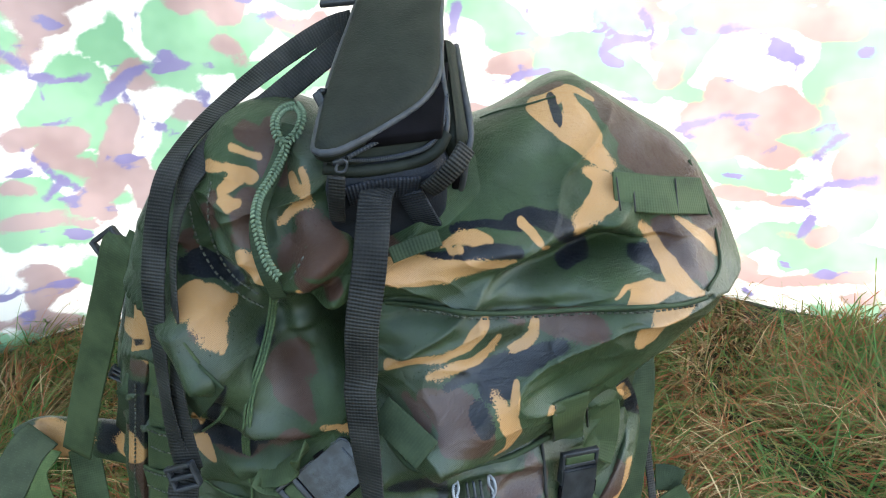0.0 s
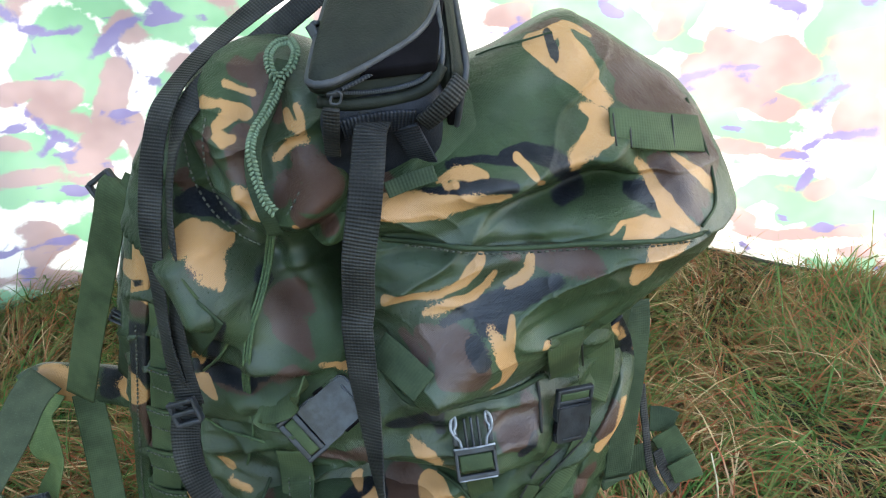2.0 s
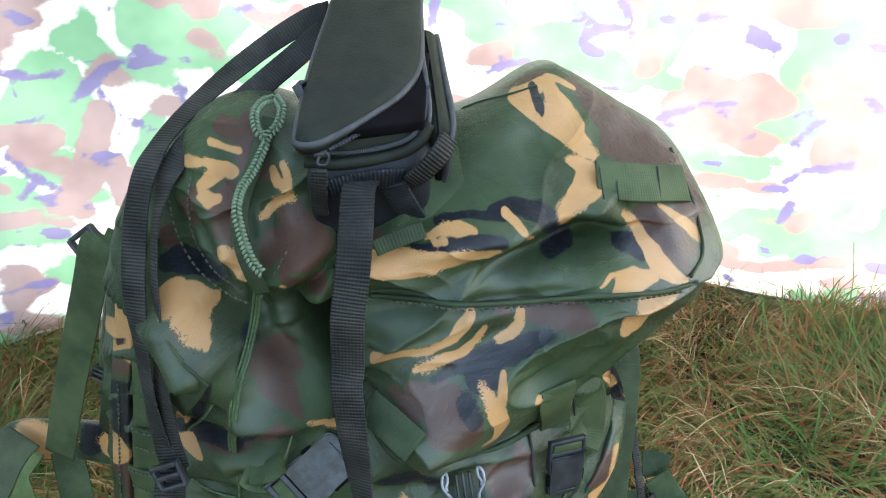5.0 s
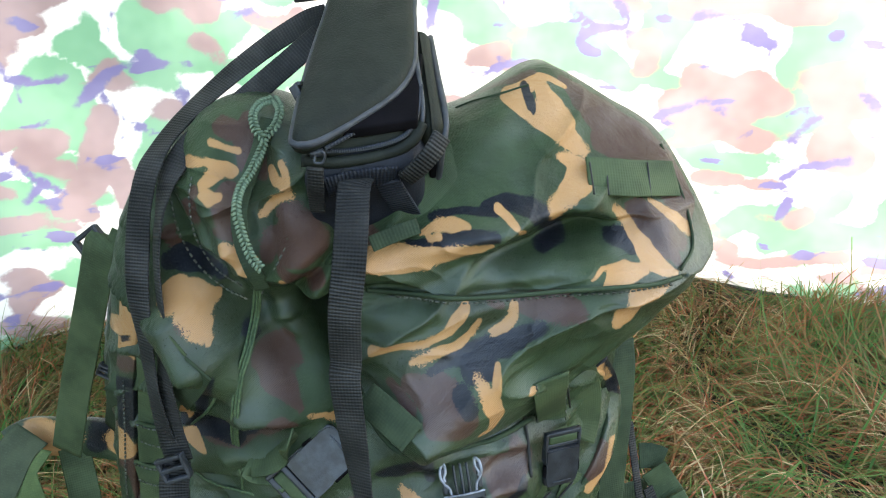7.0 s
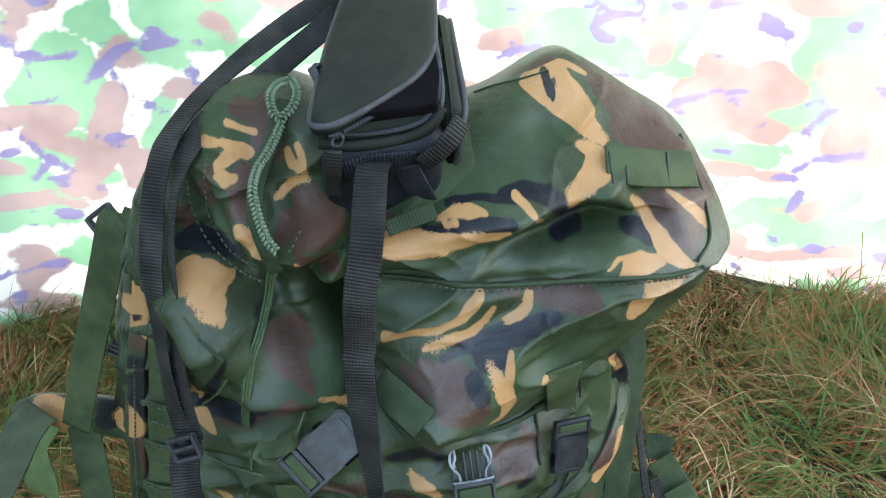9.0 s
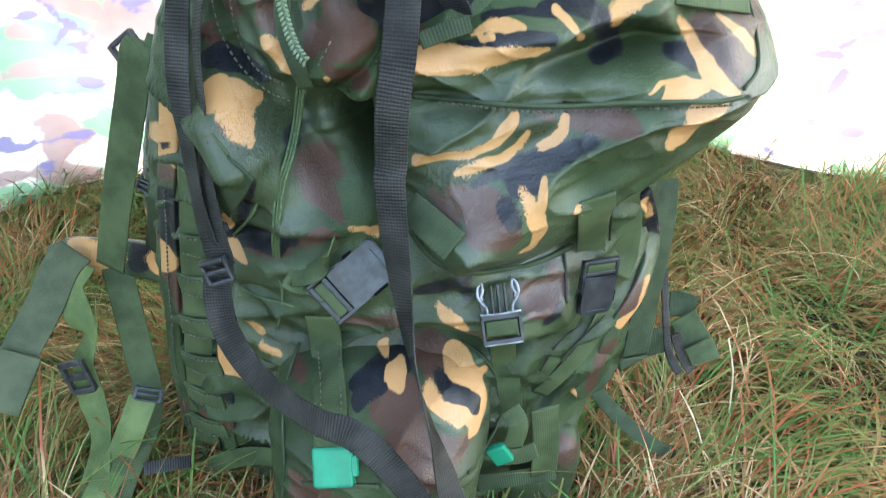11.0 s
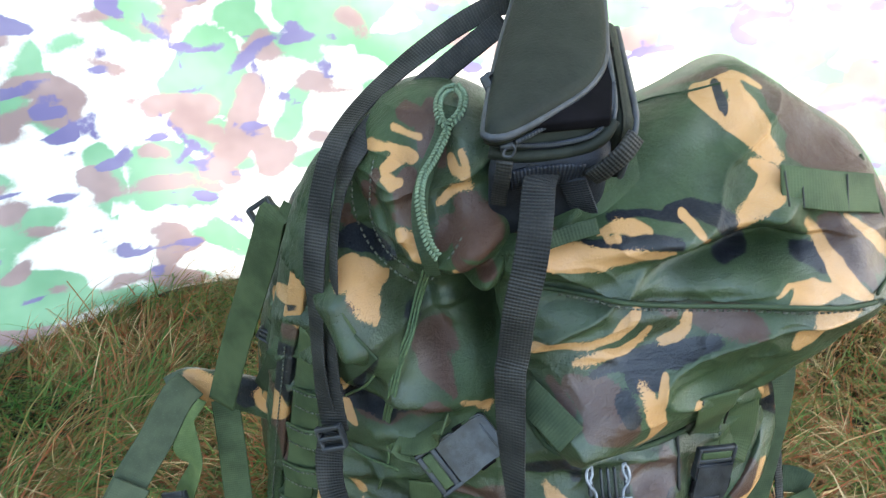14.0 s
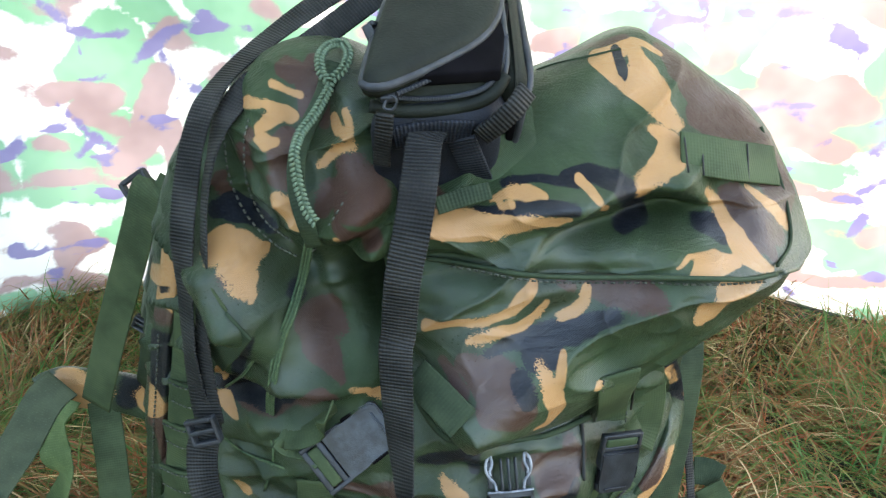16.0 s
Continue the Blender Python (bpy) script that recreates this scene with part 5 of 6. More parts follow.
for a, b in (((-0.257, 0.598, 0.390), (-0.214, 0.579, 0.398)), ((-0.272, 0.602, 0.342), (-0.226, 0.583, 0.350)), ((-0.284, 0.603, 0.290), (-0.236, 0.584, 0.299)), ((-0.297, 0.610, 0.236), (-0.247, 0.587, 0.246)),
             ((-0.309, 0.618, 0.183), (-0.256, 0.590, 0.192)), ((-0.318, 0.622, 0.131), (-0.266, 0.598, 0.139))):
    ribbon("cross_bar", [a, ((a[0] + b[0]) / 2, (a[1] + b[1]) / 2 - 0.004, (a[2] + b[2]) / 2), b], 0.022, OLIVE, pack, facing=(-0.3, -1, 0.1), thick=0.0035)
    for dz in (0.0095, -0.0095):
        stitches([(a[0], a[1] - 0.003, a[2] + dz), ((a[0] + b[0]) / 2, (a[1] + b[1]) / 2 - 0.007, (a[2] + b[2]) / 2 + dz), (b[0], b[1] - 0.003, b[2] + dz)], pack)
ribbon("webbing_tab", [(-0.223, 0.584, 0.462), (-0.196, 0.556, 0.494), (-0.172, 0.531, 0.522)], 0.028, OLIVE, pack, "olive webbing sewn flat")
ribbon("webbing_tab", [(-0.196, 0.562, 0.449), (-0.172, 0.537, 0.479), (-0.155, 0.524, 0.502)], 0.026, DARK_OLIVE, pack, "dark olive webbing sewn flat")
ribbon("webbing_tab", [(-0.310, 0.600, 0.060), (-0.288, 0.598, 0.082), (-0.241, 0.590, 0.106), (-0.205, 0.580, 0.114)], 0.024, OLIVE, pack, "loose end of an olive strap", facing=(0, -1, 0.3))
ribbon("webbing_tab", [(-0.345, 0.550, 0.129), (-0.325, 0.560, 0.123), (-0.302, 0.570, 0.118)], 0.014, BLACK_WEB, pack, facing=(0, -0.6, 0.8))

# left clip
female_buckle(basis((-0.079, 0.553, 0.389), (-0.066, 0.548, 0.374), (-0.063, 0.561, 0.402)), 0.044, 0.050, BLUE_GREY, OLIVE)
ribbon("strap_end", [(-0.108, 0.540, 0.374), (-0.121, 0.546, 0.378), (-0.138, 0.549, 0.379), (-0.141, 0.548, 0.386), (-0.124, 0.544, 0.392), (-0.109, 0.543, 0.404), (-0.096, 0.525, 0.433)], 0.018, OLIVE, pack, "curled free end of an olive strap", facing=(0.3, -0.5, 0.8), steps=6)
tube("rolled_end", [(-0.141, 0.552, 0.386), (-0.141, 0.548, 0.373)], 0.004, OLIVE, pack)
ribbon("pocket_strap", [(-0.123, 0.558, 0.336), (-0.124, 0.560, 0.297), (-0.116, 0.524, 0.285), (-0.113, 0.504, 0.260), (-0.113, 0.491, 0.243), (-0.112, 0.484, 0.235)], 0.031, OLIVE, pack, "olive webbing strap over the front pocket")
taped = moved(part("taped_buckle", block((0.038, 0.036, 0.010), (0, 0, 0.004), 0.003), TAPE, pack, "buckle wrapped in bright green tape", smooth=False), basis((-0.108, 0.479, 0.228), (-0.089, 0.478, 0.231), (-0.109, 0.491, 0.243)))
moved(part("tape_flap", block((0.006, 0.018, 0.006), (0.0200, 0.0, 0.004), 0.001), TAPE, taped, smooth=False), basis((-0.108, 0.479, 0.228), (-0.089, 0.478, 0.231), (-0.109, 0.491, 0.243)))
moved(part("strap_turn", block((0.033, 0.012, 0.008), (0, 0.0215, 0.003), 0.003), OLIVE, taped, smooth=False), basis((-0.108, 0.479, 0.228), (-0.089, 0.478, 0.231), (-0.109, 0.491, 0.243)))
moved(part("buckle_lip", block((0.033, 0.003, 0.006), (0, -0.018, 0.002), 0.001), PLASTIC, taped, smooth=False), basis((-0.108, 0.479, 0.228), (-0.089, 0.478, 0.231), (-0.109, 0.491, 0.243)))
ribbon("pocket_label", [(-0.143, 0.483, 0.198), (-0.117, 0.471, 0.211), (-0.090, 0.472, 0.210), (-0.068, 0.469, 0.213)], 0.004, GREY_OLIVE, pack)

tube("pocket_piping", [(0.004, 0.587, 0.284), (0.027, 0.573, 0.274), (0.042, 0.577, 0.232), (0.043, 0.575, 0.193), (0.027, 0.529, 0.198), (0.011, 0.495, 0.203)], 0.0017, DARK_OLIVE, pack, "corded edge of the front pocket")
tube("pocket_piping", [(-0.151, 0.567, 0.298), (-0.158, 0.536, 0.281), (-0.164, 0.520, 0.244), (-0.163, 0.496, 0.205), (-0.180, 0.502, 0.127)], 0.0017, DARK_OLIVE, pack, "corded edge of the front pocket")
stitches([(-0.133, 0.563, 0.302), (-0.123, 0.522, 0.287), (-0.121, 0.496, 0.254)], pack)
stitches([(-0.113, 0.562, 0.303), (-0.105, 0.523, 0.286), (-0.103, 0.496, 0.254)], pack)
stitches([(0.100, 0.538, 0.465), (0.104, 0.557, 0.433), (0.109, 0.597, 0.383)], pack)
stitches([(0.126, 0.560, 0.454), (0.138, 0.616, 0.401), (0.137, 0.610, 0.375)], pack)
for line in ([(0.097, 0.597, 0.389), (0.099, 0.586, 0.371), (0.100, 0.569, 0.345)], [(0.080, 0.584, 0.381), (0.088, 0.588, 0.383), (0.096, 0.594, 0.384)]):
    tube("edge_cord", line, 0.0016, BLACK_WEB, pack, "black corded edge")

# middle prong buckle and its strap
male_buckle(basis((0.039, 0.546, 0.352), (0.057, 0.549, 0.353), (0.037, 0.557, 0.374)), 0.036, 0.054)
ribbon("buckle_strap", [(0.041, 0.537, 0.337), (0.045, 0.572, 0.275), (0.051, 0.576, 0.233), (0.053, 0.576, 0.193), (0.045, 0.576, 0.157)], 0.024, OLIVE, pack, "olive buckle strap")
moved(part("taped_buckle", block((0.020, 0.024, 0.008), (0, 0, 0.003), 0.002), TAPE, pack, "strap end wrapped in bright green tape", smooth=False), basis((0.042, 0.535, 0.186), (0.055, 0.535, 0.193), (0.047, 0.535, 0.209)))
ribbon("strap_turn", [(0.051, 0.545, 0.235), (0.059, 0.535, 0.224), (0.054, 0.535, 0.193)], 0.020, OLIVE, pack, facing=(0.2, -1, 0.2))
ribbon("strap_end", [(0.048, 0.540, 0.172), (0.063, 0.545, 0.169), (0.080, 0.550, 0.173)], 0.018, OLIVE, pack, facing=(0, -1, 0.3))

# clip and webbing at the other side
ribbon("sewn_hem", [(0.180, 0.652, 0.204), (0.194, 0.654, 0.205), (0.208, 0.656, 0.206)], 0.003, GREY_OLIVE, pack)
female_buckle(basis((0.128, 0.592, 0.341), (0.149, 0.599, 0.340), (0.127, 0.591, 0.368)) @ pose(0, 0, 0, 0, 0, 180), 0.036, 0.043, PLASTIC, OLIVE)
ribbon("buckle_strap", [(0.113, 0.547, 0.465), (0.115, 0.559, 0.437), (0.124, 0.611, 0.380), (0.124, 0.604, 0.363)], 0.031, OLIVE, pack, "olive webbing strap with a clip", facing=(0.3, -1, 0.1))
camo_band("side_binding", [(0.171, 0.637, 0.419), (0.192, 0.677, 0.369), (0.197, 0.673, 0.338), (0.188, 0.649, 0.318), (0.175, 0.635, 0.296), (0.161, 0.624, 0.279), (0.153, 0.618, 0.253), (0.146, 0.628, 0.201), (0.125, 0.619, 0.182)], 0.020, 0.006, "brown and sand bound edge of the side flap", facing=(0.4, -1, 0))
stitches([(0.171, 0.637, 0.419), (0.192, 0.677, 0.369), (0.197, 0.673, 0.338), (0.188, 0.649, 0.318), (0.175, 0.635, 0.296), (0.161, 0.624, 0.279), (0.153, 0.618, 0.253), (0.146, 0.628, 0.201), (0.125, 0.619, 0.182)], pack)
ribbon("side_webbing", [(0.152, 0.624, 0.423), (0.162, 0.637, 0.384), (0.163, 0.640, 0.351), (0.157, 0.629, 0.335)], 0.030, OLIVE, pack, "olive side webbing", facing=(0.3, -1, 0.1))
ribbon("side_webbing", [(0.151, 0.625, 0.300), (0.129, 0.604, 0.266), (0.104, 0.593, 0.236), (0.084, 0.595, 0.207)], 0.019, OLIVE, pack, "olive side webbing", facing=(0.3, -1, 0.1))
ribbon("side_webbing", [(0.116, 0.588, 0.335), (0.105, 0.601, 0.283), (0.093, 0.587, 0.261), (0.077, 0.593, 0.223)], 0.018, OLIVE, pack, facing=(0.3, -1, 0.2))
for line in ([(0.127, 0.559, 0.459), (0.143, 0.622, 0.380)], [(0.124, 0.608, 0.290), (0.100, 0.590, 0.282), (0.082, 0.580, 0.253)], [(0.147, 0.616, 0.295), (0.102, 0.588, 0.262)]):
    tube("edge_cord", line, 0.0011, BLACK_WEB, pack)
ribbon("webbing_tab", [(-0.034, 0.530, 0.466), (-0.017, 0.517, 0.458), (0.003, 0.503, 0.446)], 0.026, DARK_OLIVE, pack, "olive webbing end beside the lid flap")
ribbon("webbing_tab", [(-0.020, 0.548, 0.586), (-0.002, 0.554, 0.591), (0.015, 0.561, 0.594)], 0.012, DARK_OLIVE, pack)
ribbon("shoulder_strap", [(0.208, 0.700, 0.404), (0.209, 0.690, 0.374), (0.206, 0.680, 0.326), (0.201, 0.670, 0.267), (0.196, 0.660, 0.203)], 0.033, DARK_OLIVE, pack, "flat dark olive shoulder strap", facing=(0.4, -1, 0.1))
ribbon("belt_strap", [(0.182, 0.680, 0.182), (0.218, 0.700, 0.187), (0.257, 0.720, 0.181)], 0.034, DARK_OLIVE, pack, facing=(0.1, -1, 0.3))
ribbon("belt_strap", [(0.230, 0.720, 0.283), (0.234, 0.700, 0.238), (0.239, 0.680, 0.195), (0.253, 0.670, 0.169)], 0.010, BLACK_WEB, pack, facing=(0.5, -1, 0))
ribbon("belt_strap", [(0.249, 0.735, 0.221), (0.264, 0.735, 0.220), (0.279, 0.735, 0.213)], 0.030, DARK_OLIVE, pack, facing=(-0.2, -1, 0.5))
ribbon("belt_strap", [(0.262, 0.720, 0.214), (0.274, 0.715, 0.195), (0.285, 0.705, 0.180)], 0.033, OLIVE, pack, "folded olive belt webbing lying on the grass", facing=(-0.2, -0.8, 0.7))
ribbon("belt_strap", [(0.278, 0.700, 0.190), (0.284, 0.695, 0.180), (0.288, 0.690, 0.170)], 0.034, OLIVE, pack, facing=(-0.1, -0.9, 0.5), thick=0.004)
ribbon("belt_strap", [(0.254, 0.710, 0.195), (0.261, 0.700, 0.177), (0.275, 0.690, 0.155)], 0.016, BLACK_WEB, pack, facing=(0.6, -0.8, 0.3))
ribbon("belt_strap", [(0.153, 0.680, 0.145), (0.182, 0.665, 0.112), (0.218, 0.652, 0.082), (0.258, 0.655, 0.051), (0.332, 0.680, 0.015)], 0.018, DARK_OLIVE, pack, "dark webbing trailing over the grass", facing=(-0.2, -0.6, 0.8))
cushion("side_pouch", [(0.075, 0.135), (0.125, 0.135), (0.138, 0.10), (0.132, 0.04), (0.12, 0.01), (0.05, 0.005), (0.04, 0.06), (0.06, 0.12)], lambda x, z: 0.585 + 0.8 * (x - 0.05) ** 2, pack, thick=0.1, rim=0.03, around=80, rings=16, wild=0.5, folds=0.003, label="small lower side pouch")
ribbon("side_webbing", [(0.088, 0.575, 0.207), (0.092, 0.572, 0.163), (0.092, 0.572, 0.108)], 0.030, OLIVE, pack, facing=(0.3, -1, 0.1))
ribbon("side_webbing", [(0.017, 0.565, 0.098), (0.054, 0.565, 0.107), (0.105, 0.575, 0.109)], 0.020, DARK_OLIVE, pack, facing=(0.1, -1, 0.3))


# ---- the camera pouch ----
pouch = tagged(new("camera_pouch"), "black padded camera pouch, half unzipped, lying on the backpack", "camera bag")
pouch.location = (-0.02, 0.62, 0.60)
PW, PL = Vector((0.965, 0.22, 0.05)).normalized(), Vector((0.045, 0.88, 0.45)).normalized()
PN = PW.cross(PL).normalized()
PO = Vector((-0.065, 0.535, 0.669))
POUCH = Matrix.Translation(PO) @ Matrix((PW, PL, PN)).transposed().to_4x4() @ Matrix.Scale(0.95, 4)


def pp(w, l, n):
    return tuple(POUCH @ Vector((w, l, n)))


def soft_box(w0, w1, l0, l1, n0, n1, round_off, taper=0.0, lean=0.0):
    """A padded box, its edges round and its faces a little bulged."""
    bm = block((w1 - w0, l1 - l0, n1 - n0), ((w0 + w1) / 2, (l0 + l1) / 2, (n0 + n1) / 2), round_off, segments=5)
    bmesh.ops.subdivide_edges(bm, edges=[e for e in bm.edges if e.calc_length() > 0.02], cuts=6, use_grid_fill=True)
    for v in bm.verts:
        u, k = (v.co.x - w0) / (w1 - w0) - 0.5, (v.co.y - l0) / (l1 - l0) - 0.5
        v.co.z += 0.004 * (0.25 - u * u) * (0.25 - k * k) * 16 * (1 if v.co.z > (n0 + n1) / 2 else -1)
        v.co.x += taper * (v.co.y - l0) * (0.5 - (u + 0.5)) - lean * (v.co.y - l0)
    return bm


moved(part("pouch_body", soft_box(0.002, 0.096, 0.004, 0.205, -0.118, -0.010, 0.020, 0.35), NYLON, pouch, "black padded nylon body"), POUCH)
side = moved(part("side_compartment", soft_box(0.092, 0.112, 0.012, 0.150, -0.104, -0.016, 0.011, 0.0, 0.13), NYLON, pouch, "zipped side compartment"), POUCH)
moved(part("front_panel", soft_box(0.004, 0.096, -0.010, 0.040, -0.114, -0.028, 0.013), DARK_NYLON, pouch, "padded dark nylon front"), POUCH)
# a solid block under the flap, its near-black colour painting the shaded inside
moved(part("opening_shade", block((0.074, 0.085, 0.010), (0.054, 0.050, -0.0095), 0.002), HOLLOW_SHADE, pouch, "near-black block painted as the shaded inside of the pouch"), POUCH)

flap_edge = [(0.0, 0.012), (0.004, -0.001), (0.016, -0.003), (0.032, 0.006), (0.050, 0.020), (0.068, 0.036), (0.079, 0.054), (0.084, 0.078), (0.083, 0.11), (0.080, 0.15), (0.074, 0.208), (0.04, 0.212), (0.008, 0.208), (0.002, 0.15), (-0.001, 0.08)]
rim = even(spline(flap_edge, 8, True), 96, True)
bm = bmesh.new()
mid = rim.mean(0)
rings = []
for k, n in ((1.0, -0.012), (1.02, -0.007), (1.0, -0.001), (0.95, 0.003), (0.85, 0.005), (0.6, 0.0075), (0.3, 0.009)):
    rings.append([bm.verts.new((*(mid + (p - mid) * k), n + 0.012 * max(0, (p[1] - 0.02)) + 0.0012 * noise.noise(Vector(((mid[0] + (p[0] - mid[0]) * k) * 30, (mid[1] + (p[1] - mid[1]) * k) * 30, 2))))) for p in rim])
for a, b in zip(rings[:-1], rings[1:]):
    for i in range(96):
        bm.faces.new((a[i], a[(i + 1) % 96], b[(i + 1) % 96], b[i]))
bm.faces.new(rings[-1])
bm.faces.new(rings[0][::-1])
flap = moved(part("flap", bm, NYLON, pouch, "dull black nylon flap with grey piping"), POUCH)
tube("piping", [pp(x, l, -0.004 + 0.012 * max(0, l - 0.02)) for x, l in flap_edge], 0.0030, PIPING, flap, "grey piping", 8, 6, True)
tube("piping", [pp(0.095, 0.150, -0.028), pp(0.103, 0.09, -0.024), pp(0.112, 0.03, -0.026), pp(0.110, 0.012, -0.040), pp(0.107, 0.010, -0.070), pp(0.100, 0.014, -0.092)], 0.0028, PIPING, side, "grey piping")
tube("piping", [pp(0.078, 0.150, -0.006), pp(0.085, 0.09, -0.004), pp(0.0935, 0.03, -0.010), pp(0.092, 0.012, -0.022)], 0.0022, PIPING, side, "grey piping")


def zip_teeth(points, count, parent):
    line = even(spline(points, 12), count)
    tang = np.gradient(line, axis=0)
    bm = bmesh.new()
    for p, t in zip(line, tang):
        turn = Vector(t).to_track_quat("X", "Z").to_matrix().to_4x4()
        bmesh.ops.create_cube(bm, size=1, matrix=Matrix.Translation(p) @ turn @ Matrix.Diagonal((0.0009, 0.0035, 0.0022, 1)))
    tagged(part("zip_teeth", bm, PIPING, parent, "dark metal zip teeth", smooth=False), kind="stuff")
    tube("zip_tape", [tuple(p) for p in line[::4]], 0.0016, TWILL, parent)


zip_teeth([pp(0.024, -0.002, -0.011), pp(0.037, 0.005, -0.010), pp(0.054, 0.018, -0.010), pp(0.072, 0.034, -0.010), pp(0.083, 0.054, -0.009), pp(0.087, 0.075, -0.007)], 44, flap)
body_zip = [pp(0.016, 0.002, -0.016), pp(0.040, 0.001, -0.019), pp(0.065, 0.002, -0.019), pp(0.082, 0.006, -0.016), pp(0.090, 0.020, -0.010), pp(0.0915, 0.05, -0.006)]
zip_teeth(body_zip, 70, pouch)
tube("rim_roll", [pp(0.004, 0.004, -0.024), pp(0.030, -0.001, -0.027), pp(0.066, 0.0, -0.027), pp(0.086, 0.004, -0.022), pp(0.094, 0.014, -0.014)], 0.0045, NYLON, pouch)
slider = moved(part("zip_slider", block((0.010, 0.008, 0.005), (0.018, -0.002, -0.013), 0.0015), PLASTIC, pouch), POUCH)
tube("slider_ring", [pp(0.019, -0.004, -0.011), pp(0.024, -0.007, -0.012), pp(0.022, -0.009, -0.018), pp(0.016, -0.008, -0.017)], 0.0010, PIPING, slider, "", 6, 5, True)
ribbon("zip_pull", [pp(0.018, -0.0160, -0.016), pp(0.017, -0.0180, -0.030), pp(0.015, -0.0170, -0.046), pp(0.014, -0.0150, -0.060)], 0.011, BLACK_WEB, pouch, "black fabric zip pull", facing=(0, -1, 0.1), thick=0.003)
ribbon("yoke", [pp(0.022, -0.0125, -0.040), pp(0.040, -0.0115, -0.038), pp(0.058, -0.0115, -0.038), pp(0.076, -0.0115, -0.040)], 0.017, TWILL, pouch, "ribbed black twill band", facing=tuple(-PL), thick=0.003)
ribbon("yoke", [pp(0.068, -0.0125, -0.044), pp(0.074, -0.0125, -0.060), pp(0.080, -0.0105, -0.078), pp(0.085, -0.0075, -0.094)], 0.019, TWILL, pouch, "ribbed black twill band", facing=tuple(-PL), thick=0.003)
ribbon("side_tab", [pp(0.082, -0.0165, -0.040), pp(0.092, -0.0185, -0.030), pp(0.103, -0.0155, -0.019), pp(0.110, -0.0065, -0.012)], 0.014, BLACK_WEB, pouch, "black webbing tab", facing=tuple(-PL), thick=0.004)
# no slot is cut: a dark block paints the shade in it
moved(part("slot_shade", block((0.007, 0.004, 0.040), (0.103, 0.011, -0.055), 0.0015), HOLLOW_SHADE, side), POUCH)
ladder_lock(Matrix.Translation(pp(-0.004, 0.06, -0.012)) @ pose(0, 0, 0, 60, 10, 80), 0.022, 0.020, pouch)
moved(part("back_buckle", block((0.030, 0.012, 0.006), (-0.010, 0.178, 0.010), 0.002), PLASTIC, pouch), POUCH)

# its carrying strap
ribbon("carrying_strap", [(-0.022, 0.555, 0.641), (-0.027, 0.545, 0.632), (-0.028, 0.522, 0.611), (-0.031, 0.508, 0.584), (-0.037, 0.505, 0.551), (-0.041, 0.510, 0.511), (-0.043, 0.508, 0.497), (-0.042, 0.505, 0.457), (-0.039, 0.500, 0.409), (-0.033, 0.480, 0.374), (-0.024, 0.455, 0.348), (-0.014, 0.440, 0.313), (-0.004, 0.432, 0.268), (0.006, 0.428, 0.221), (0.015, 0.420, 0.177)],
       0.0232, BLACK_WEB, pouch, "long ribbed black carrying strap", facing=(0, -1, 0.15), twist=(0, 0, 0, 0, 0, 0, -4, -15, -38, -58, -74, -90, -130, -165, -172))
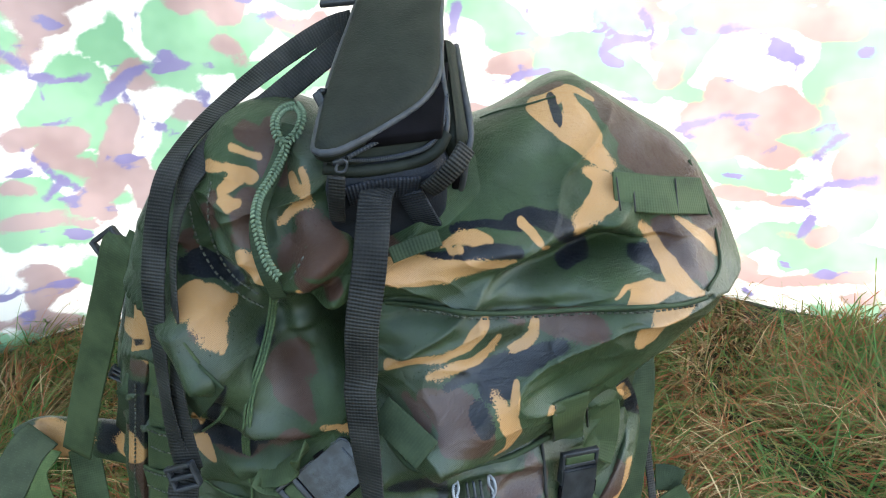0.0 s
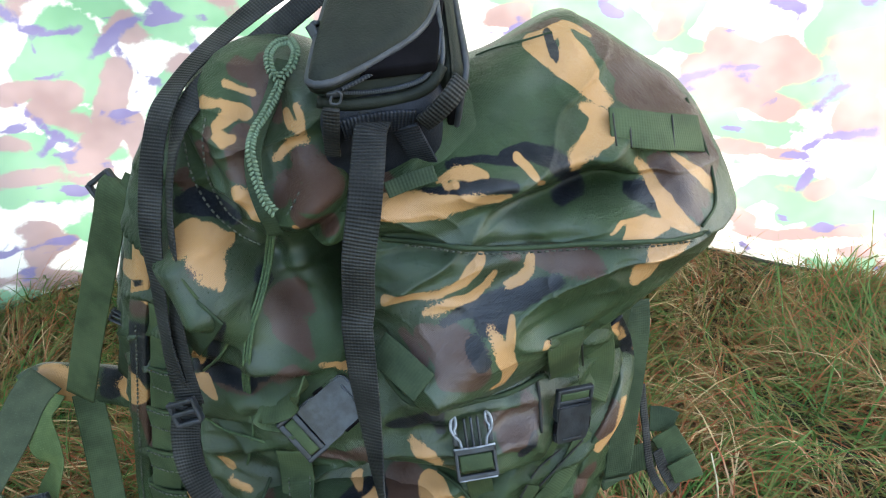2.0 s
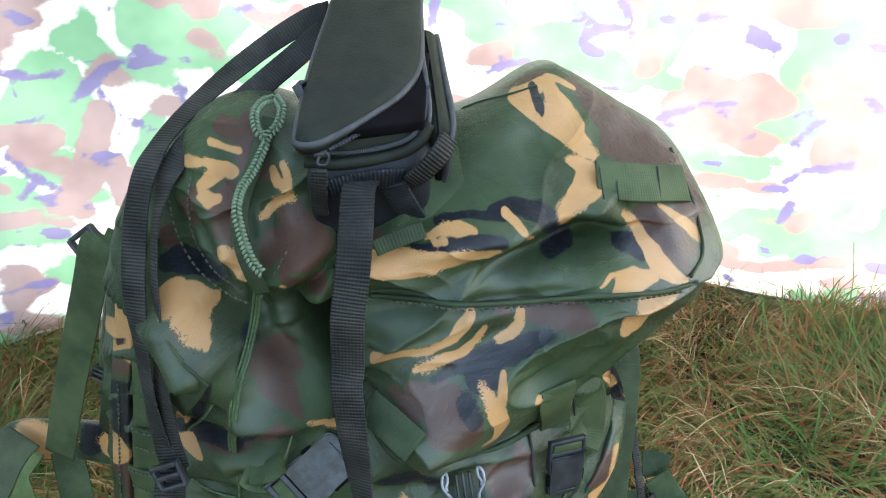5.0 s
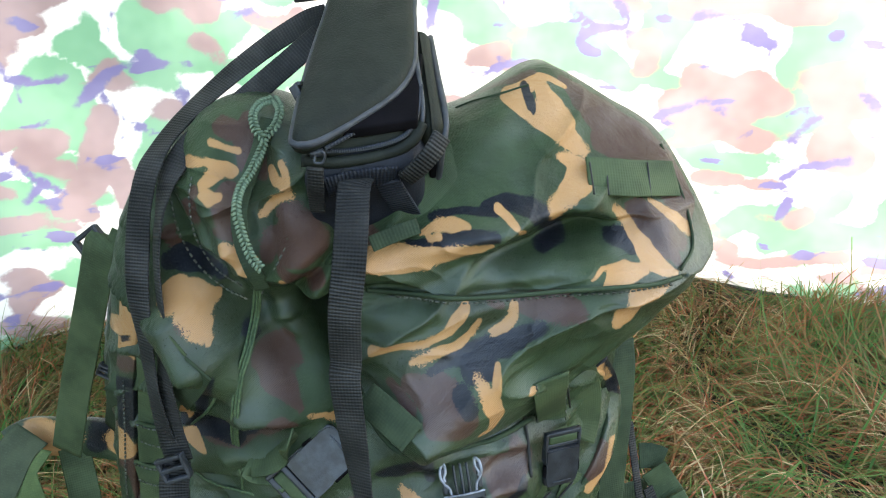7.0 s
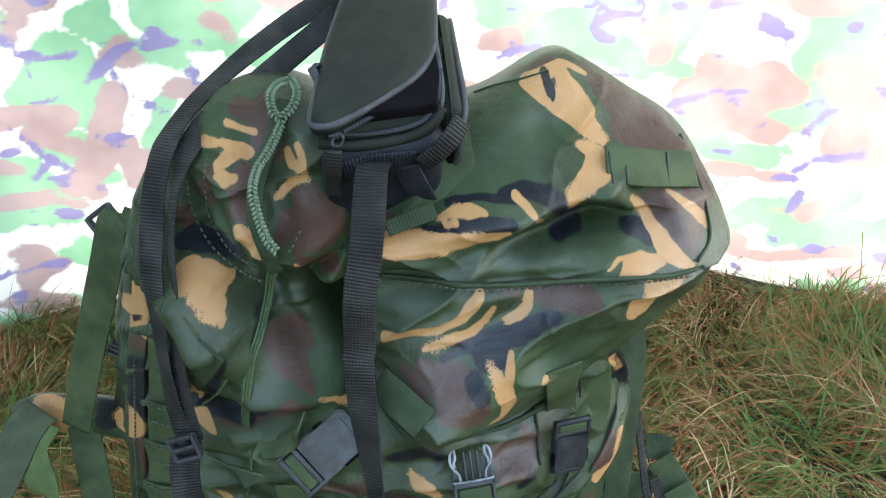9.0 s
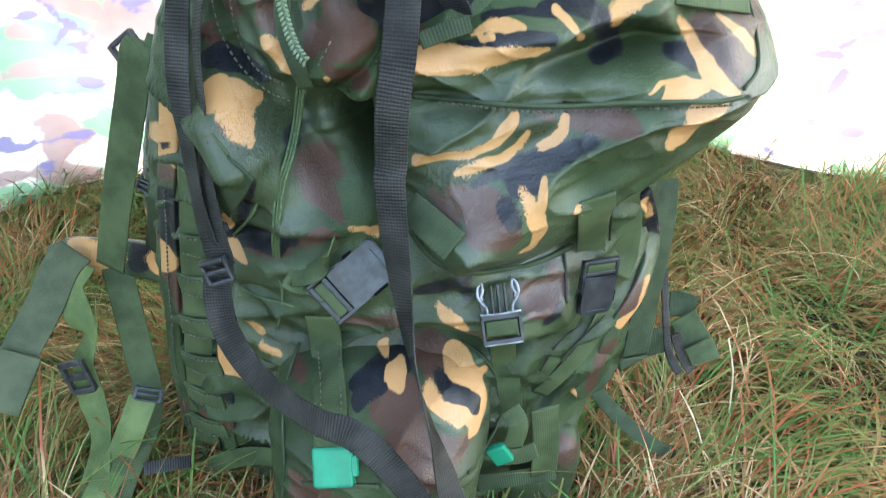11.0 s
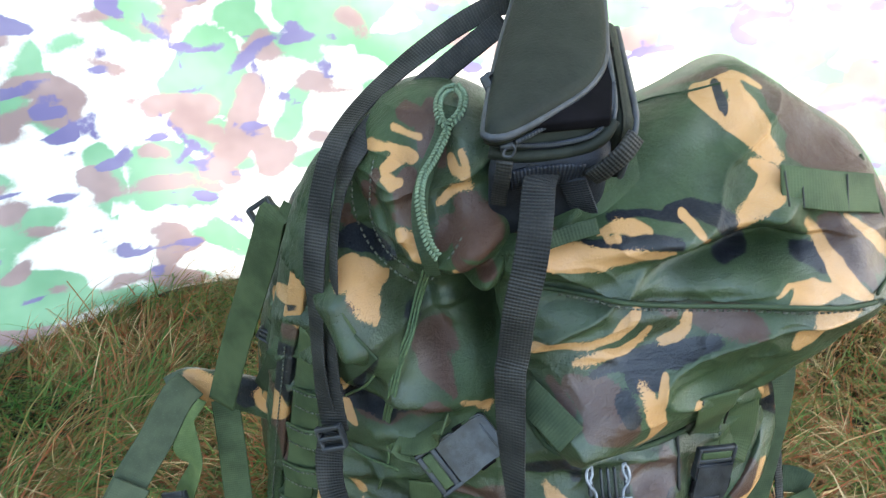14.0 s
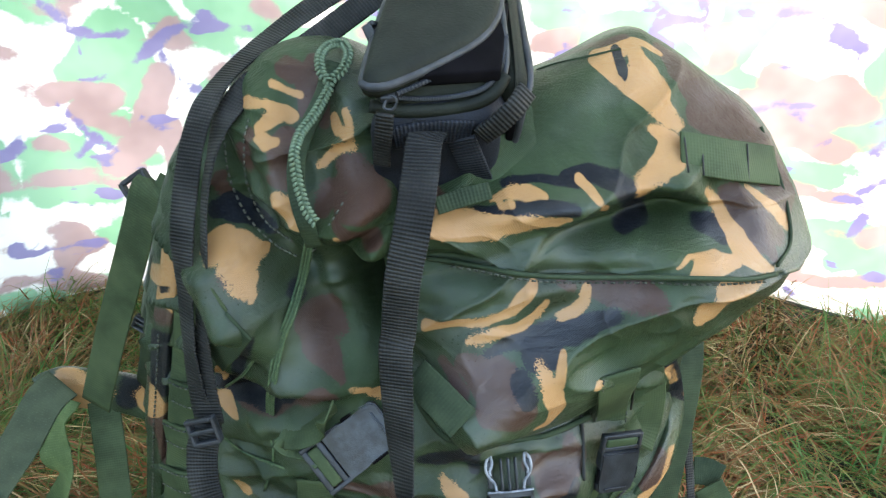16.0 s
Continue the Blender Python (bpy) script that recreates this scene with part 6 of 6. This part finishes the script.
ribbon("carrying_strap", [(-0.060, 0.700, 0.737), (-0.079, 0.700, 0.732), (-0.113, 0.690, 0.714), (-0.149, 0.665, 0.689), (-0.177, 0.625, 0.663), (-0.189, 0.595, 0.642), (-0.196, 0.578, 0.616), (-0.200, 0.565, 0.584), (-0.203, 0.555, 0.551), (-0.204, 0.550, 0.514), (-0.205, 0.545, 0.470), (-0.202, 0.540, 0.430), (-0.194, 0.535, 0.403)],
       0.0205, BLACK_WEB, pouch, "long ribbed black carrying strap", facing=[(-0.2, -0.9, 0.5), (-0.2, -0.9, 0.5), (-0.3, -0.9, 0.5), (-0.4, -0.9, 0.45), (-0.5, -1, 0.3), (-0.3, -1, 0.1), (-0.3, -1, 0.1), (-0.2, -1, 0.1), (-0.3, -1, 0.1), (-0.6, -0.85, 0.0), (-0.7, -0.8, 0.0), (-0.5, -0.9, 0.0), (0, -1, 0.1)])
ribbon("carrying_strap", [(-0.064, 0.690, 0.723), (-0.097, 0.675, 0.699), (-0.132, 0.645, 0.673), (-0.160, 0.615, 0.653), (-0.175, 0.592, 0.633), (-0.182, 0.575, 0.607), (-0.186, 0.562, 0.576), (-0.187, 0.550, 0.533), (-0.193, 0.545, 0.486), (-0.195, 0.540, 0.446), (-0.191, 0.533, 0.409)],
       0.0205, BLACK_WEB, pouch, "long ribbed black carrying strap", facing=[(0.2, -0.8, 0.6), (0.2, -0.8, 0.6), (0.0, -1, 0.5), (0.0, -1, 0.4), (-0.4, -0.9, 0.1), (-0.8, -0.7, 0), (-0.9, -0.65, 0), (-0.9, -0.65, 0), (-0.7, -0.8, 0), (-0.3, -1, 0), (0, -1, 0.1)])
ladder_lock(basis((-0.194, 0.530, 0.407), (-0.181, 0.530, 0.411), (-0.194, 0.532, 0.422)), 0.023, 0.022, pouch)
ribbon("carrying_strap", [(-0.195, 0.533, 0.408), (-0.199, 0.525, 0.381), (-0.194, 0.515, 0.352), (-0.173, 0.500, 0.322), (-0.139, 0.475, 0.312), (-0.105, 0.452, 0.312), (-0.075, 0.442, 0.308), (-0.049, 0.436, 0.279), (-0.024, 0.430, 0.237), (0.005, 0.415, 0.186)],
       0.024, BLACK_WEB, pouch, "long ribbed black carrying strap", facing=(0.1, -1, 0.2), twist=(0, 0, 0, 0, 5, 10, 20, 10, 0, 0))


# dry stalks in the grass
GREY_STRAW = plain("dry_straw", (0.30, 0.24, 0.15), (0.55, 0.46, 0.32), 0.7, 60, 0.3)
for line in ([(0.254, 0.660, 0.151), (0.274, 0.655, 0.114), (0.292, 0.650, 0.070)], [(0.322, 0.720, 0.181), (0.328, 0.700, 0.144), (0.332, 0.690, 0.086)]):
    stalk = tagged(new("dry_stalk"), "pale dry rush stalk standing in the grass", "stalk", "dry stalks")
    stalk.location = line[-1]
    tube("stem", line, [0.0009, 0.0013, 0.0010], GREY_STRAW, stalk, "", 6)


make_grass()
